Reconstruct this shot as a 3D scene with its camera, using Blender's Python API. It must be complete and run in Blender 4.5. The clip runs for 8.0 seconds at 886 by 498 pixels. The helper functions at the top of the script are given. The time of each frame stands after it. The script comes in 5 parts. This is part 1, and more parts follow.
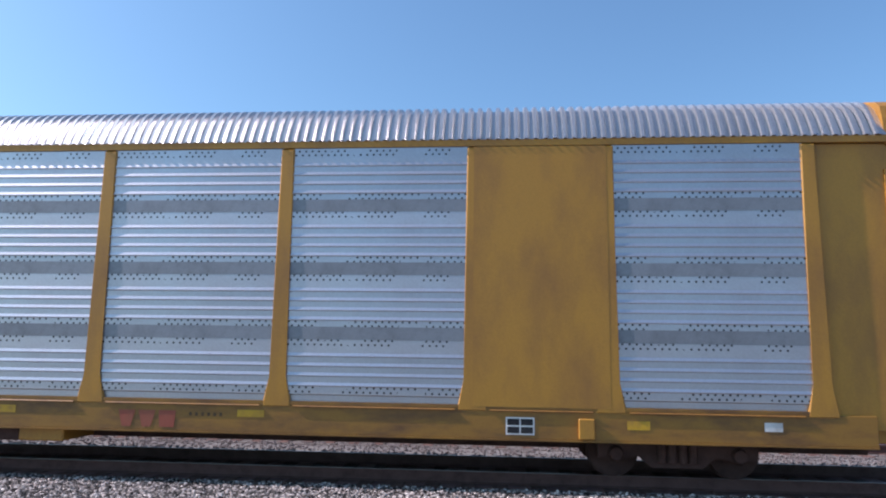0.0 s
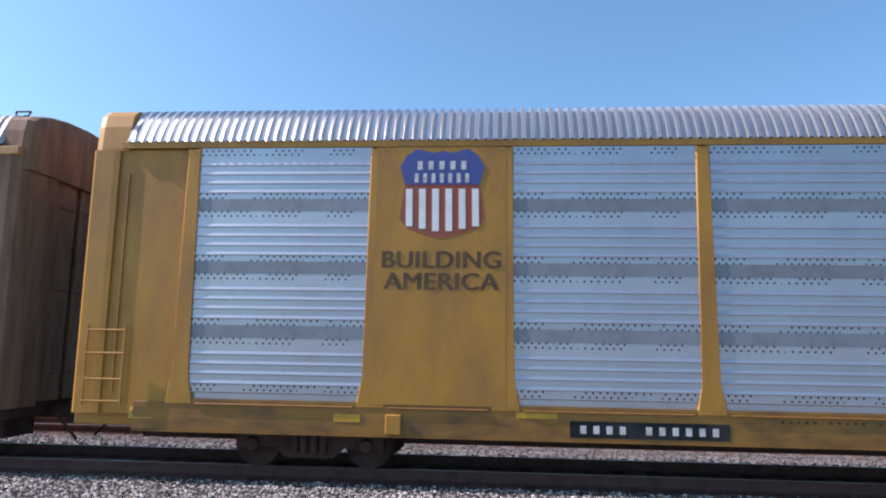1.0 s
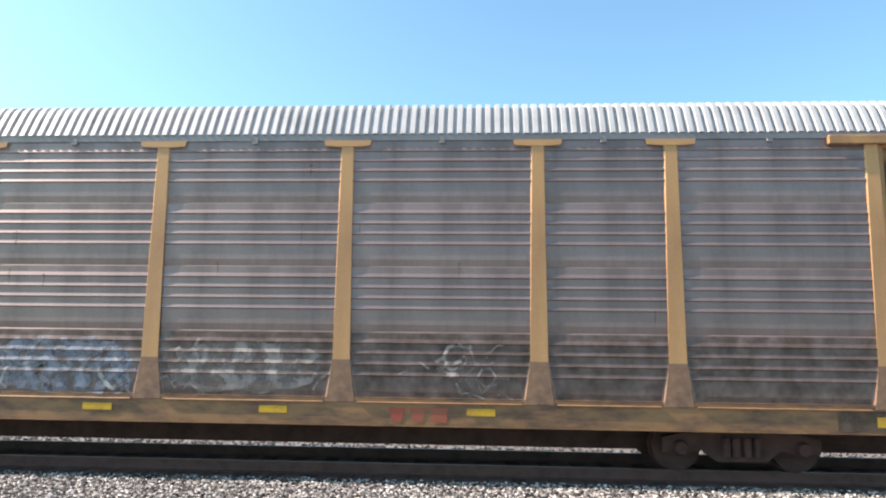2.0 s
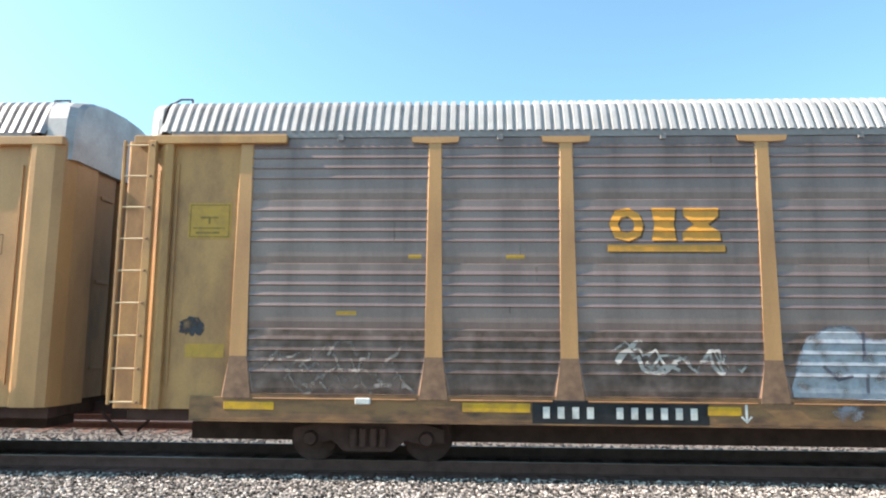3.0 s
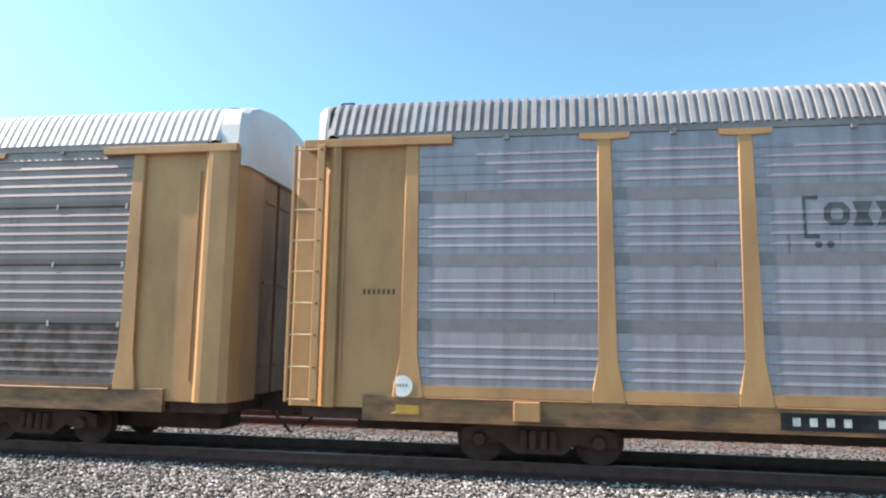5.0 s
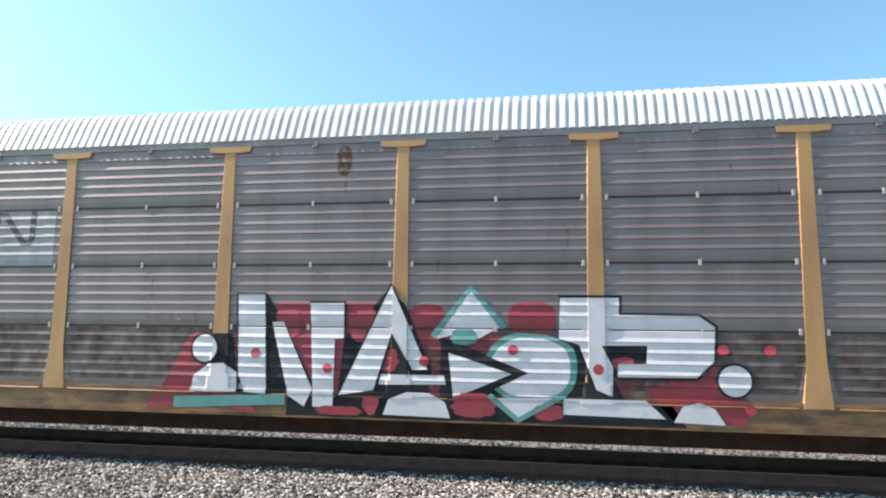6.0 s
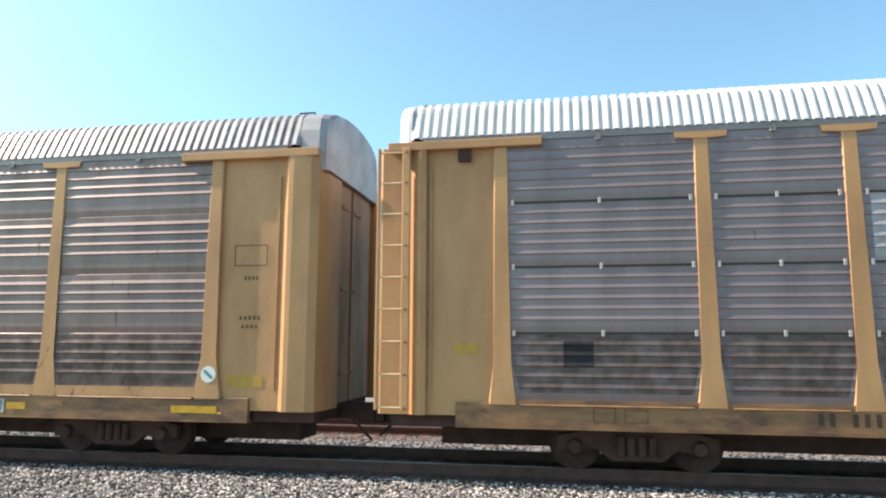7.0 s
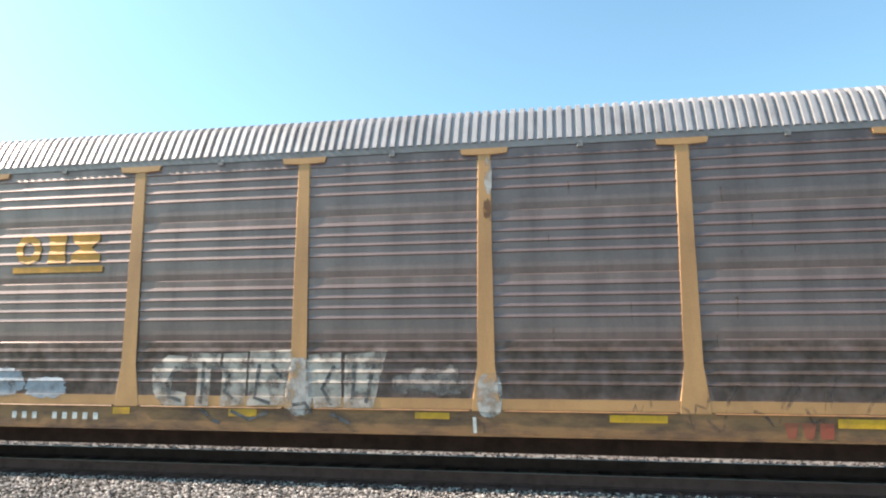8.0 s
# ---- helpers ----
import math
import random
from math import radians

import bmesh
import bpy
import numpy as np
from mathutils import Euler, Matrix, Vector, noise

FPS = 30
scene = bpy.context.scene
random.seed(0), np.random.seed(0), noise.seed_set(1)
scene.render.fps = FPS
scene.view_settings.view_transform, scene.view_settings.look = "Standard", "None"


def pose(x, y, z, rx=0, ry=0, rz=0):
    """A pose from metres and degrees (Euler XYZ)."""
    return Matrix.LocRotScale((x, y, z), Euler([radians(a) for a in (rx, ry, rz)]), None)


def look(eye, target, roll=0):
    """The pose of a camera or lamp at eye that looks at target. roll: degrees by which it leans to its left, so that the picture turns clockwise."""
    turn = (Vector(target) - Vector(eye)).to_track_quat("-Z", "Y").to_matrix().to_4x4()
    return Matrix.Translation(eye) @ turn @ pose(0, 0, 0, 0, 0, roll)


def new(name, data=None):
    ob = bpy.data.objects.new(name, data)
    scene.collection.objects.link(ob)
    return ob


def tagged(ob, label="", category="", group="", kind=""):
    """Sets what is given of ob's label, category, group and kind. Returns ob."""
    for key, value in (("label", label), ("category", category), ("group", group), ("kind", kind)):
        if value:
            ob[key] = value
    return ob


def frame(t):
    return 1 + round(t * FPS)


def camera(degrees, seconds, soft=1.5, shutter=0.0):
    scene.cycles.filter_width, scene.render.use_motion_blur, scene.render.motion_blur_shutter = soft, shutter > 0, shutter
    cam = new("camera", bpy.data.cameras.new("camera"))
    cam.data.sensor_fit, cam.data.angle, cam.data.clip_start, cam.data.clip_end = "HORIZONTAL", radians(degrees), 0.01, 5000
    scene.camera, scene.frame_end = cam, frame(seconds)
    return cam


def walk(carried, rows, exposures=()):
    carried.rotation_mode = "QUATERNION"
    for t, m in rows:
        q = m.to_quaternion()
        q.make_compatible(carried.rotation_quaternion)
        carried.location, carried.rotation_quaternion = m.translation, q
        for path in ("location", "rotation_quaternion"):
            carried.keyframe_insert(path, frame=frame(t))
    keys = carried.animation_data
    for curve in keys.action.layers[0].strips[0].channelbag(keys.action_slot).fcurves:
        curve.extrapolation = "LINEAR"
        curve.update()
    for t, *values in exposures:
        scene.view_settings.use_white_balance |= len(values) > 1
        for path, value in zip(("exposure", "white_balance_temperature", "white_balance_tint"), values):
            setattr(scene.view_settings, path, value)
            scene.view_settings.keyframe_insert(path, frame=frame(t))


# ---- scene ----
# camera: stands still beside the line, turns slowly by hand
EYE = (0.0, 0.0, 1.81)
cam = camera(65.5, 8.0, soft=2.1)
TURNS = [(0.0, 5.0, 8.3, 0.8), (0.5, 4.85, 8.29, 0.84), (1.0, 4.5, 8.3, 0.95), (1.2, 4.25, 8.2, 0.88), (1.75, 3.6, 7.95, 0.74),
         (2.3, 3.12, 7.76, 0.62), (2.5, 2.94, 7.78, 0.6), (3.0, 2.55, 7.58, 0.42), (3.3, 2.45, 7.54, 0.12), (3.5, 2.6, 7.58, 0.06),
         (3.6, 2.58, 7.56, 0.12), (3.7, 3.05, 7.54, 0.2), (3.8, 3.65, 7.51, 0.28), (3.9, 4.72, 7.48, 0.37), (4.0, 6.06, 7.46, 0.45),
         (4.1, 7.15, 7.44, 0.52), (4.2, 8.18, 7.42, 0.59), (4.3, 8.9, 7.41, 0.66), (4.4, 9.16, 7.4, 0.72), (4.5, 9.24, 7.4, 0.78),
         (4.7, 9.4, 7.5, 0.82), (5.25, 9.85, 7.47, 0.87), (5.8, 10.12, 7.46, 0.86), (6.0, 10.18, 7.53, 0.76), (6.5, 10.28, 7.62, 0.62),
         (7.0, 10.36, 7.9, 0.22), (7.3, 10.46, 8.04, 0.02), (7.5, 10.48, 8.15, -0.05), (8.0, 10.36, 8.46, -0.07)]
walk(cam, [(t, pose(*EYE, 90 + pitch, 0, yaw) @ pose(0, 0, 0, 0, 0, lean)) for t, yaw, pitch, lean in TURNS],
     exposures=[(0.0, 0.45, 7050, 31), (0.5, 0.56, 7050, 31), (1.2, 0.62, 7100, 31), (2.3, 1.30, 8400, 17), (3.5, 1.23, 8350, 17), (4.5, 1.08, 7900, 17), (5.8, 1.06, 8150, 17), (7.0, 1.13, 8500, 18), (7.5, 1.08, 8500, 18), (8.0, 1.20, 8700, 18)])

# ---- daylight: clear sky, high sun almost in line with the train ----
SUN_HEIGHT, SUN_SWING = 40.0, 5.6
SUN_DIR = Vector((-math.cos(radians(SUN_HEIGHT)) * math.cos(radians(SUN_SWING)),
                  -math.cos(radians(SUN_HEIGHT)) * math.sin(radians(SUN_SWING)), math.sin(radians(SUN_HEIGHT))))
world = bpy.data.worlds.new("sky")
scene.world = world
world.use_nodes = True
sky = world.node_tree.nodes.new("ShaderNodeTexSky")
sky.sky_type, sky.sun_disc = "NISHITA", False
sky.sun_elevation, sky.sun_rotation = radians(SUN_HEIGHT), radians(-90 - SUN_SWING)
sky.air_density, sky.dust_density, sky.ozone_density = 1.0, 2.0, 2.2
world.node_tree.nodes["Background"].inputs["Strength"].default_value = 0.15
tone = world.node_tree.nodes.new("ShaderNodeMix")
tone.data_type, tone.blend_type = "RGBA", "MULTIPLY"
tone.inputs["Factor"].default_value, tone.inputs["B"].default_value = 1.0, (0.55, 0.97, 1.08, 1)
world.node_tree.links.new(sky.outputs[0], tone.inputs["A"])
world.node_tree.links.new(tone.outputs["Result"], world.node_tree.nodes["Background"].inputs["Color"])
sun = new("sun", bpy.data.lights.new("sun", "SUN"))
sun.data.energy, sun.data.angle, sun.data.color = 4.6, radians(0.53), (0.95, 0.96, 1.0)
sun.matrix_world = look(SUN_DIR * 60, (0, 0, 0))


# ---- materials ----
def material(name, colour, rough=0.6, metal=0.0, stain=None, amount=0.5, grain=30.0, patch=1.2, bump=0.15,
             streak=(1, 1, 1), vary=0.0, spec=0.5):
    """Painted or bare surface: base colour, stains at a large scale, grain at a small one, fine relief."""
    m = bpy.data.materials.new(name)
    m.use_nodes = True
    nt = m.node_tree
    nd, lk = nt.nodes, nt.links
    b = nd["Principled BSDF"]
    b.inputs["Metallic"].default_value = metal
    b.inputs["Specular IOR Level"].default_value = spec
    tc = nd.new("ShaderNodeTexCoord")
    mp = nd.new("ShaderNodeMapping")
    mp.inputs["Scale"].default_value = streak
    lk.new(tc.outputs["Object"], mp.inputs["Vector"])
    big = nd.new("ShaderNodeTexNoise")
    big.inputs["Scale"].default_value, big.inputs["Detail"].default_value, big.inputs["Roughness"].default_value = patch, 6, 0.62
    fine = nd.new("ShaderNodeTexNoise")
    fine.inputs["Scale"].default_value, fine.inputs["Detail"].default_value = grain, 4
    lk.new(mp.outputs[0], big.inputs["Vector"])
    lk.new(tc.outputs["Object"], fine.inputs["Vector"])
    ramp = nd.new("ShaderNodeMapRange")
    ramp.inputs["From Min"].default_value, ramp.inputs["From Max"].default_value = 0.42, 0.68
    ramp.inputs["To Max"].default_value = amount
    lk.new(big.outputs["Fac"], ramp.inputs["Value"])
    mix = nd.new("ShaderNodeMix")
    mix.data_type = "RGBA"
    dirt = stain or tuple(c * 0.55 for c in colour)
    mix.inputs["A"].default_value, mix.inputs["B"].default_value = (*colour, 1), (*dirt, 1)
    lk.new(ramp.outputs[0], mix.inputs["Factor"])
    hsv = nd.new("ShaderNodeHueSaturation")
    val = nd.new("ShaderNodeMapRange")
    val.inputs["From Min"].default_value, val.inputs["From Max"].default_value = 0.3, 0.7
    val.inputs["To Min"].default_value, val.inputs["To Max"].default_value = 0.95, 1.05
    lk.new(fine.outputs["Fac"], val.inputs["Value"])
    last = val.outputs[0]
    if vary:
        info = nd.new("ShaderNodeObjectInfo")
        rnd = nd.new("ShaderNodeMapRange")
        rnd.inputs["To Min"].default_value, rnd.inputs["To Max"].default_value = 1 - vary, 1 + vary
        lk.new(info.outputs["Random"], rnd.inputs["Value"])
        mul = nd.new("ShaderNodeMath")
        mul.operation = "MULTIPLY"
        lk.new(last, mul.inputs[0])
        lk.new(rnd.outputs[0], mul.inputs[1])
        last = mul.outputs[0]
    lk.new(last, hsv.inputs["Value"])
    lk.new(mix.outputs["Result"], hsv.inputs["Color"])
    lk.new(hsv.outputs[0], b.inputs["Base Color"])
    rg = nd.new("ShaderNodeMapRange")
    rg.inputs["To Min"].default_value, rg.inputs["To Max"].default_value = max(0.05, rough - 0.12), min(1, rough + 0.15)
    lk.new(big.outputs["Fac"], rg.inputs["Value"])
    lk.new(rg.outputs[0], b.inputs["Roughness"])
    bp = nd.new("ShaderNodeBump")
    bp.inputs["Strength"].default_value, bp.inputs["Distance"].default_value = bump, 0.01
    lk.new(fine.outputs["Fac"], bp.inputs["Height"])
    lk.new(bp.outputs[0], b.inputs["Normal"])
    return m


def perforated(m):
    """Rows of small drilled holes along the top and bottom of each sheet (sheet space: x along, z up from its foot)."""
    nt = m.node_tree
    nd, lk = nt.nodes, nt.links
    tc = nd.new("ShaderNodeTexCoord")
    sep = nd.new("ShaderNodeSeparateXYZ")
    lk.new(tc.outputs["Object"], sep.inputs[0])

    def node(op, a, c=None, d=None):
        n = nd.new("ShaderNodeMath")
        n.operation = op
        for k, v in enumerate((a, c, d)):
            if v is None:
                continue
            if isinstance(v, (int, float)):
                n.inputs[k].default_value = v
            else:
                lk.new(v, n.inputs[k])
        return n.outputs[0]
    row = node("FLOOR", node("DIVIDE", sep.outputs["Z"], 0.062))
    shift = node("MULTIPLY", node("MODULO", row, 2.0), 0.05)
    fx = node("SUBTRACT", node("FRACT", node("DIVIDE", node("ADD", sep.outputs["X"], shift), 0.10)), 0.5)
    fz = node("SUBTRACT", node("FRACT", node("DIVIDE", sep.outputs["Z"], 0.062)), 0.5)
    dx, dz = node("MULTIPLY", fx, 0.10), node("MULTIPLY", fz, 0.062)
    dist = node("SQRT", node("ADD", node("MULTIPLY", dx, dx), node("MULTIPLY", dz, dz)))
    hole = node("LESS_THAN", dist, 0.0165)
    low = node("COMPARE", sep.outputs["Z"], 0.186, 0.062)
    high = node("COMPARE", sep.outputs["Z"], 0.868, 0.062)
    patch = nd.new("ShaderNodeTexNoise")
    patch.inputs["Scale"].default_value = 2.3
    lk.new(tc.outputs["Object"], patch.inputs["Vector"])
    shown = node("GREATER_THAN", patch.outputs["Fac"], 0.46)
    mask = node("MULTIPLY", node("MULTIPLY", hole, node("ADD", low, high)), shown)
    b = nd["Principled BSDF"]
    mix = nd.new("ShaderNodeMix")
    mix.data_type = "RGBA"
    mix.inputs["B"].default_value = (0.012, 0.012, 0.014, 1)
    lk.new(mask, mix.inputs["Factor"])
    lk.new(b.inputs["Base Color"].links[0].from_socket, mix.inputs["A"])
    lk.new(mix.outputs["Result"], b.inputs["Base Color"])
    keep = node("SUBTRACT", 1.0, mask)
    lk.new(node("MULTIPLY", keep, b.inputs["Metallic"].default_value), b.inputs["Metallic"])
    return m


YELLOW_DEEP = material("armour_yellow_paint", (0.45, 0.206, 0.027), 0.45, stain=(0.27, 0.115, 0.03), amount=0.75, patch=1.3, streak=(1, 1, 0.45))
YELLOW_TAN = material("faded_yellow_paint", (0.50, 0.256, 0.110), 0.5, stain=(0.30, 0.142, 0.066), amount=0.65, patch=1.3, streak=(1, 1, 0.4))
FOOT_RUST = material("rust_brown_foot", (0.28, 0.15, 0.09), 0.75, stain=(0.13, 0.068, 0.05), amount=1.0, patch=3.5)
SPRAY_RED = material("thin_crimson_spray", (0.30, 0.045, 0.05), 0.6, stain=(0.2, 0.035, 0.04), amount=0.8, patch=4)
DOT = material("bright_red_spray", (0.46, 0.05, 0.065), 0.55, stain=(0.34, 0.04, 0.05), amount=0.7, patch=6)
DEEP_BROWN = material("deep_brown_letter", (0.045, 0.022, 0.012), 0.6, stain=(0.10, 0.05, 0.02), amount=0.5, patch=6)
YELLOW_RUST = material("rusty_yellow_paint", (0.48, 0.25, 0.10), 0.65, stain=(0.23, 0.115, 0.062), amount=0.85, patch=1.6, streak=(1, 1, 0.5))
SHEET_BLUE = perforated(material("galvanised_clean", (0.51, 0.52, 0.56), 0.36, 0.8, stain=(0.43, 0.415, 0.45), amount=0.6, patch=0.7, vary=0.05))
SHEET_SILVER = material("galvanised_weathered", (0.362, 0.316, 0.342), 0.40, 0.5, stain=(0.258, 0.222, 0.238), amount=0.85, patch=2.2, streak=(3, 1, 0.35), vary=0.06)
SILL_YELLOW = material("grimy_yellow_sill", (0.30, 0.138, 0.022), 0.5, stain=(0.14, 0.062, 0.022), amount=0.95, patch=2.4, streak=(0.5, 1, 1.5))
SILL_DIRTY = material("grimy_sill_paint", (0.27, 0.132, 0.058), 0.6, stain=(0.09, 0.046, 0.032), amount=1.0, patch=3.0, streak=(0.5, 1, 1.5))
SHEET_BROWN = material("galvanised_grimy", (0.268, 0.189, 0.174), 0.36, 0.4, stain=(0.152, 0.104, 0.095), amount=0.95, patch=1.0, streak=(1.6, 1, 0.4), vary=0.08, spec=0.6)
SHEET_SOOTY = material("galvanised_sooty", (0.228, 0.159, 0.149), 0.36, 0.4, stain=(0.128, 0.087, 0.081), amount=0.95, patch=1.0, streak=(1.6, 1, 0.4), vary=0.10, spec=0.6)
# Strips between sheets: darker colour stands for the shaded recess.
RECESS_SHADE = material("shaded_recess_strip", (0.235, 0.255, 0.28), 0.5, 0.3, stain=(0.16, 0.17, 0.185), amount=0.8, patch=3, vary=0.08)
RECESS_SHADE_DULL = material("shaded_recess_strip_dull", (0.235, 0.208, 0.222), 0.5, 0.3, stain=(0.17, 0.148, 0.154), amount=0.8, patch=3, vary=0.08)
SHEET_GREY = material("galvanised_dull", (0.246, 0.186, 0.184), 0.36, 0.3, stain=(0.158, 0.117, 0.115), amount=0.85, patch=1.0, streak=(1.6, 1, 0.4), vary=0.08, spec=0.6)
ROOF_CLEAN = material("roof_galvanised", (0.50, 0.50, 0.51), 0.30, 0.75, stain=(0.40, 0.40, 0.41), amount=0.7, patch=1.5, vary=0.04)
ROOF_PALE = material("roof_pale", (0.46, 0.445, 0.44), 0.5, 0.2, stain=(0.33, 0.315, 0.31), amount=0.8, patch=1.8)
ROOF_DULL = material("roof_weathered", (0.38, 0.362, 0.365), 0.45, 0.4, stain=(0.25, 0.23, 0.23), amount=0.8, patch=1.8, vary=0.05)
ROOF_WHITE = material("roof_white", (0.62, 0.62, 0.62), 0.5, 0.1, stain=(0.52, 0.51, 0.50), amount=0.6, patch=1.2)
EAVE_GREY = material("eave_grey", (0.27, 0.242, 0.24), 0.5, 0.3, stain=(0.17, 0.15, 0.145), amount=0.8)
END_BROWN = material("dark_brown_end_door", (0.15, 0.10, 0.075), 0.7, stain=(0.08, 0.055, 0.048), amount=0.9, patch=1.5, streak=(1, 1, 0.4))
SLIT = material("dark_slit", (0.02, 0.02, 0.02), 0.8)
UNDER = material("underframe_grime", (0.092, 0.053, 0.046), 0.85, stain=(0.050, 0.030, 0.026), amount=0.8, patch=3, spec=0.08)
STEEL = material("rail_steel", (0.20, 0.15, 0.14), 0.45, 0.7, stain=(0.12, 0.08, 0.075), amount=0.8, patch=2, streak=(0.2, 1, 1))
RAILRUST = material("rail_rust", (0.145, 0.078, 0.068), 0.9, stain=(0.085, 0.046, 0.040), amount=0.8, patch=4, spec=0.08)
TIE = material("creosoted_tie", (0.14, 0.082, 0.068), 0.9, stain=(0.075, 0.044, 0.038), amount=0.8, streak=(6, 0.6, 1), patch=2.5, vary=0.2, spec=0.08)
BLACK = material("black_paint", (0.022, 0.022, 0.025), 0.55, stain=(0.05, 0.05, 0.052), amount=0.8, patch=2.2, spec=0.08)
WHITE = material("white_paint", (0.78, 0.78, 0.76), 0.55, stain=(0.55, 0.55, 0.54), amount=0.6, patch=3)
OFFWHITE = material("worn_white_paint", (0.62, 0.62, 0.60), 0.6, stain=(0.36, 0.35, 0.34), amount=0.95, patch=5)
BLUE = material("navy_paint", (0.045, 0.075, 0.26), 0.5, stain=(0.08, 0.1, 0.24), amount=0.7)
RED = material("red_paint", (0.34, 0.06, 0.035), 0.5, stain=(0.28, 0.10, 0.05), amount=0.7)
LETTER = material("brown_letter_paint", (0.075, 0.038, 0.015), 0.6, stain=(0.15, 0.08, 0.028), amount=0.8, patch=5)
GOLD = material("gold_paint", (0.68, 0.285, 0.045), 0.5, stain=(0.42, 0.21, 0.05), amount=0.8, patch=3)
PLACARD = material("reflective_yellow", (0.60, 0.32, 0.02), 0.4, stain=(0.38, 0.19, 0.035), amount=0.9, patch=6)
OLIVE = material("placard_olive", (0.50, 0.27, 0.04), 0.5, stain=(0.34, 0.18, 0.05), amount=0.7, patch=6)
OLIVE_DARK = material("worn_olive_print", (0.20, 0.13, 0.03), 0.6, stain=(0.36, 0.2, 0.045), amount=0.9, patch=9)
STEELBLUE = material("blue_spray", (0.20, 0.215, 0.265), 0.6, stain=(0.27, 0.25, 0.26), amount=1.0, patch=5)
ASH = material("grey_spray", (0.32, 0.265, 0.245), 0.65, stain=(0.19, 0.155, 0.142), amount=1.0, patch=4)
SILVERPAINT = material("silver_spray", (0.66, 0.62, 0.655), 0.45, 0.15, stain=(0.52, 0.48, 0.51), amount=0.6, patch=3)
CRIMSON = material("crimson_spray", (0.34, 0.036, 0.05), 0.55, stain=(0.2, 0.03, 0.04), amount=0.8, patch=4)
TEAL = material("teal_spray", (0.09, 0.28, 0.26), 0.55, stain=(0.06, 0.2, 0.2), amount=0.7, patch=3)


def sprayed(m, low=0.40, high=0.58, scale=6.0):
    """Thin, patchy coat: the sheet shows through where the noise is low."""
    nd, lk = m.node_tree.nodes, m.node_tree.links
    tc = nd.new("ShaderNodeTexCoord")
    n = nd.new("ShaderNodeTexNoise")
    n.inputs["Scale"].default_value, n.inputs["Detail"].default_value = scale, 5
    r = nd.new("ShaderNodeMapRange")
    r.inputs["From Min"].default_value, r.inputs["From Max"].default_value = low, high
    lk.new(tc.outputs["Object"], n.inputs["Vector"])
    lk.new(n.outputs["Fac"], r.inputs["Value"])
    lk.new(r.outputs[0], nd["Principled BSDF"].inputs["Alpha"])
    return m


sprayed(SPRAY_RED, 0.36, 0.60, 2.4)
CLIP = material("clip_grey", (0.40, 0.38, 0.37), 0.6)
GRAFF_BLACK = material("black_spray", (0.050, 0.045, 0.050), 0.45, stain=(0.080, 0.070, 0.075), amount=0.9, patch=3, spec=0.4)
SPRAY_WHITE = sprayed(material("thin_white_spray", (0.66, 0.64, 0.64), 0.6), 0.38, 0.56, 8)
SPRAY_BLUE = sprayed(STEELBLUE, 0.36, 0.60, 6)
SPRAY_ASH = sprayed(ASH, 0.40, 0.62, 5)
SPRAY_SILVER = sprayed(material("faded_silver_spray", (0.50, 0.42, 0.37), 0.5, stain=(0.30, 0.25, 0.22), amount=0.9, patch=4), 0.27, 0.54, 5)
SPRAY_DARK = sprayed(material("faded_dark_spray", (0.06, 0.06, 0.065), 0.6, stain=(0.12, 0.12, 0.12), amount=0.9, patch=4), 0.32, 0.5, 7)
SPRAY_FAINT = sprayed(material("faint_dark_spray", (0.12, 0.085, 0.08), 0.6), 0.42, 0.74, 6)
SPRAY_SOOT = sprayed(material("soot", (0.05, 0.05, 0.06), 0.8), 0.30, 0.55, 5)
# Darker copy of the faded yellow: shade in the car gaps, as colour.
DOOR_SHADED = material("shaded_tan_door_paint", (0.36, 0.185, 0.085), 0.6, stain=(0.15, 0.082, 0.05), amount=0.95, patch=1.3, streak=(1, 1, 0.4))
RUST_PANEL = material("rusted_panel", (0.25, 0.138, 0.075), 0.75, stain=(0.12, 0.066, 0.045), amount=1.0, patch=2.0, streak=(2.5, 2.5, 0.35))
HEAVY_GRIME = sprayed(material("heavy_grime", (0.12, 0.075, 0.052), 0.85, stain=(0.07, 0.045, 0.036), amount=1.0, patch=2.5, streak=(3, 1, 0.4)), 0.26, 0.62, 2.2)
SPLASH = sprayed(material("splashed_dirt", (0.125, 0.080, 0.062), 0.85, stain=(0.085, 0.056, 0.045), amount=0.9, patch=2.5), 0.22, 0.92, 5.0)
SPRAY_SKY = sprayed(material("pale_blue_coat", (0.38, 0.42, 0.47), 0.6, stain=(0.22, 0.26, 0.32), amount=1.0, patch=4), 0.24, 0.56, 4.0)
SPRAY_LIGHT = sprayed(material("pale_grey_coat", (0.44, 0.41, 0.39), 0.6, stain=(0.28, 0.26, 0.25), amount=0.9, patch=4), 0.34, 0.58, 5)
PALE_RUNG = material("worn_pale_yellow", (0.58, 0.42, 0.26), 0.5, stain=(0.4, 0.24, 0.13), amount=0.7, patch=6)
SPRAY_INK = sprayed(material("faded_ink_spray", (0.07, 0.07, 0.10), 0.6, stain=(0.16, 0.15, 0.18), amount=0.9, patch=5), 0.34, 0.56, 7)
RUST = sprayed(material("rust_stain", (0.15, 0.07, 0.04), 0.8), 0.35, 0.55, 8)
RUST_THIN = sprayed(material("thin_rust_run", (0.24, 0.145, 0.095), 0.8, stain=(0.16, 0.10, 0.07), amount=0.8, patch=6), 0.36, 0.78, 6)
LETTER_GREY = material("dark_grey_letter", (0.06, 0.065, 0.075), 0.6, stain=(0.12, 0.12, 0.13), amount=0.8, patch=5)
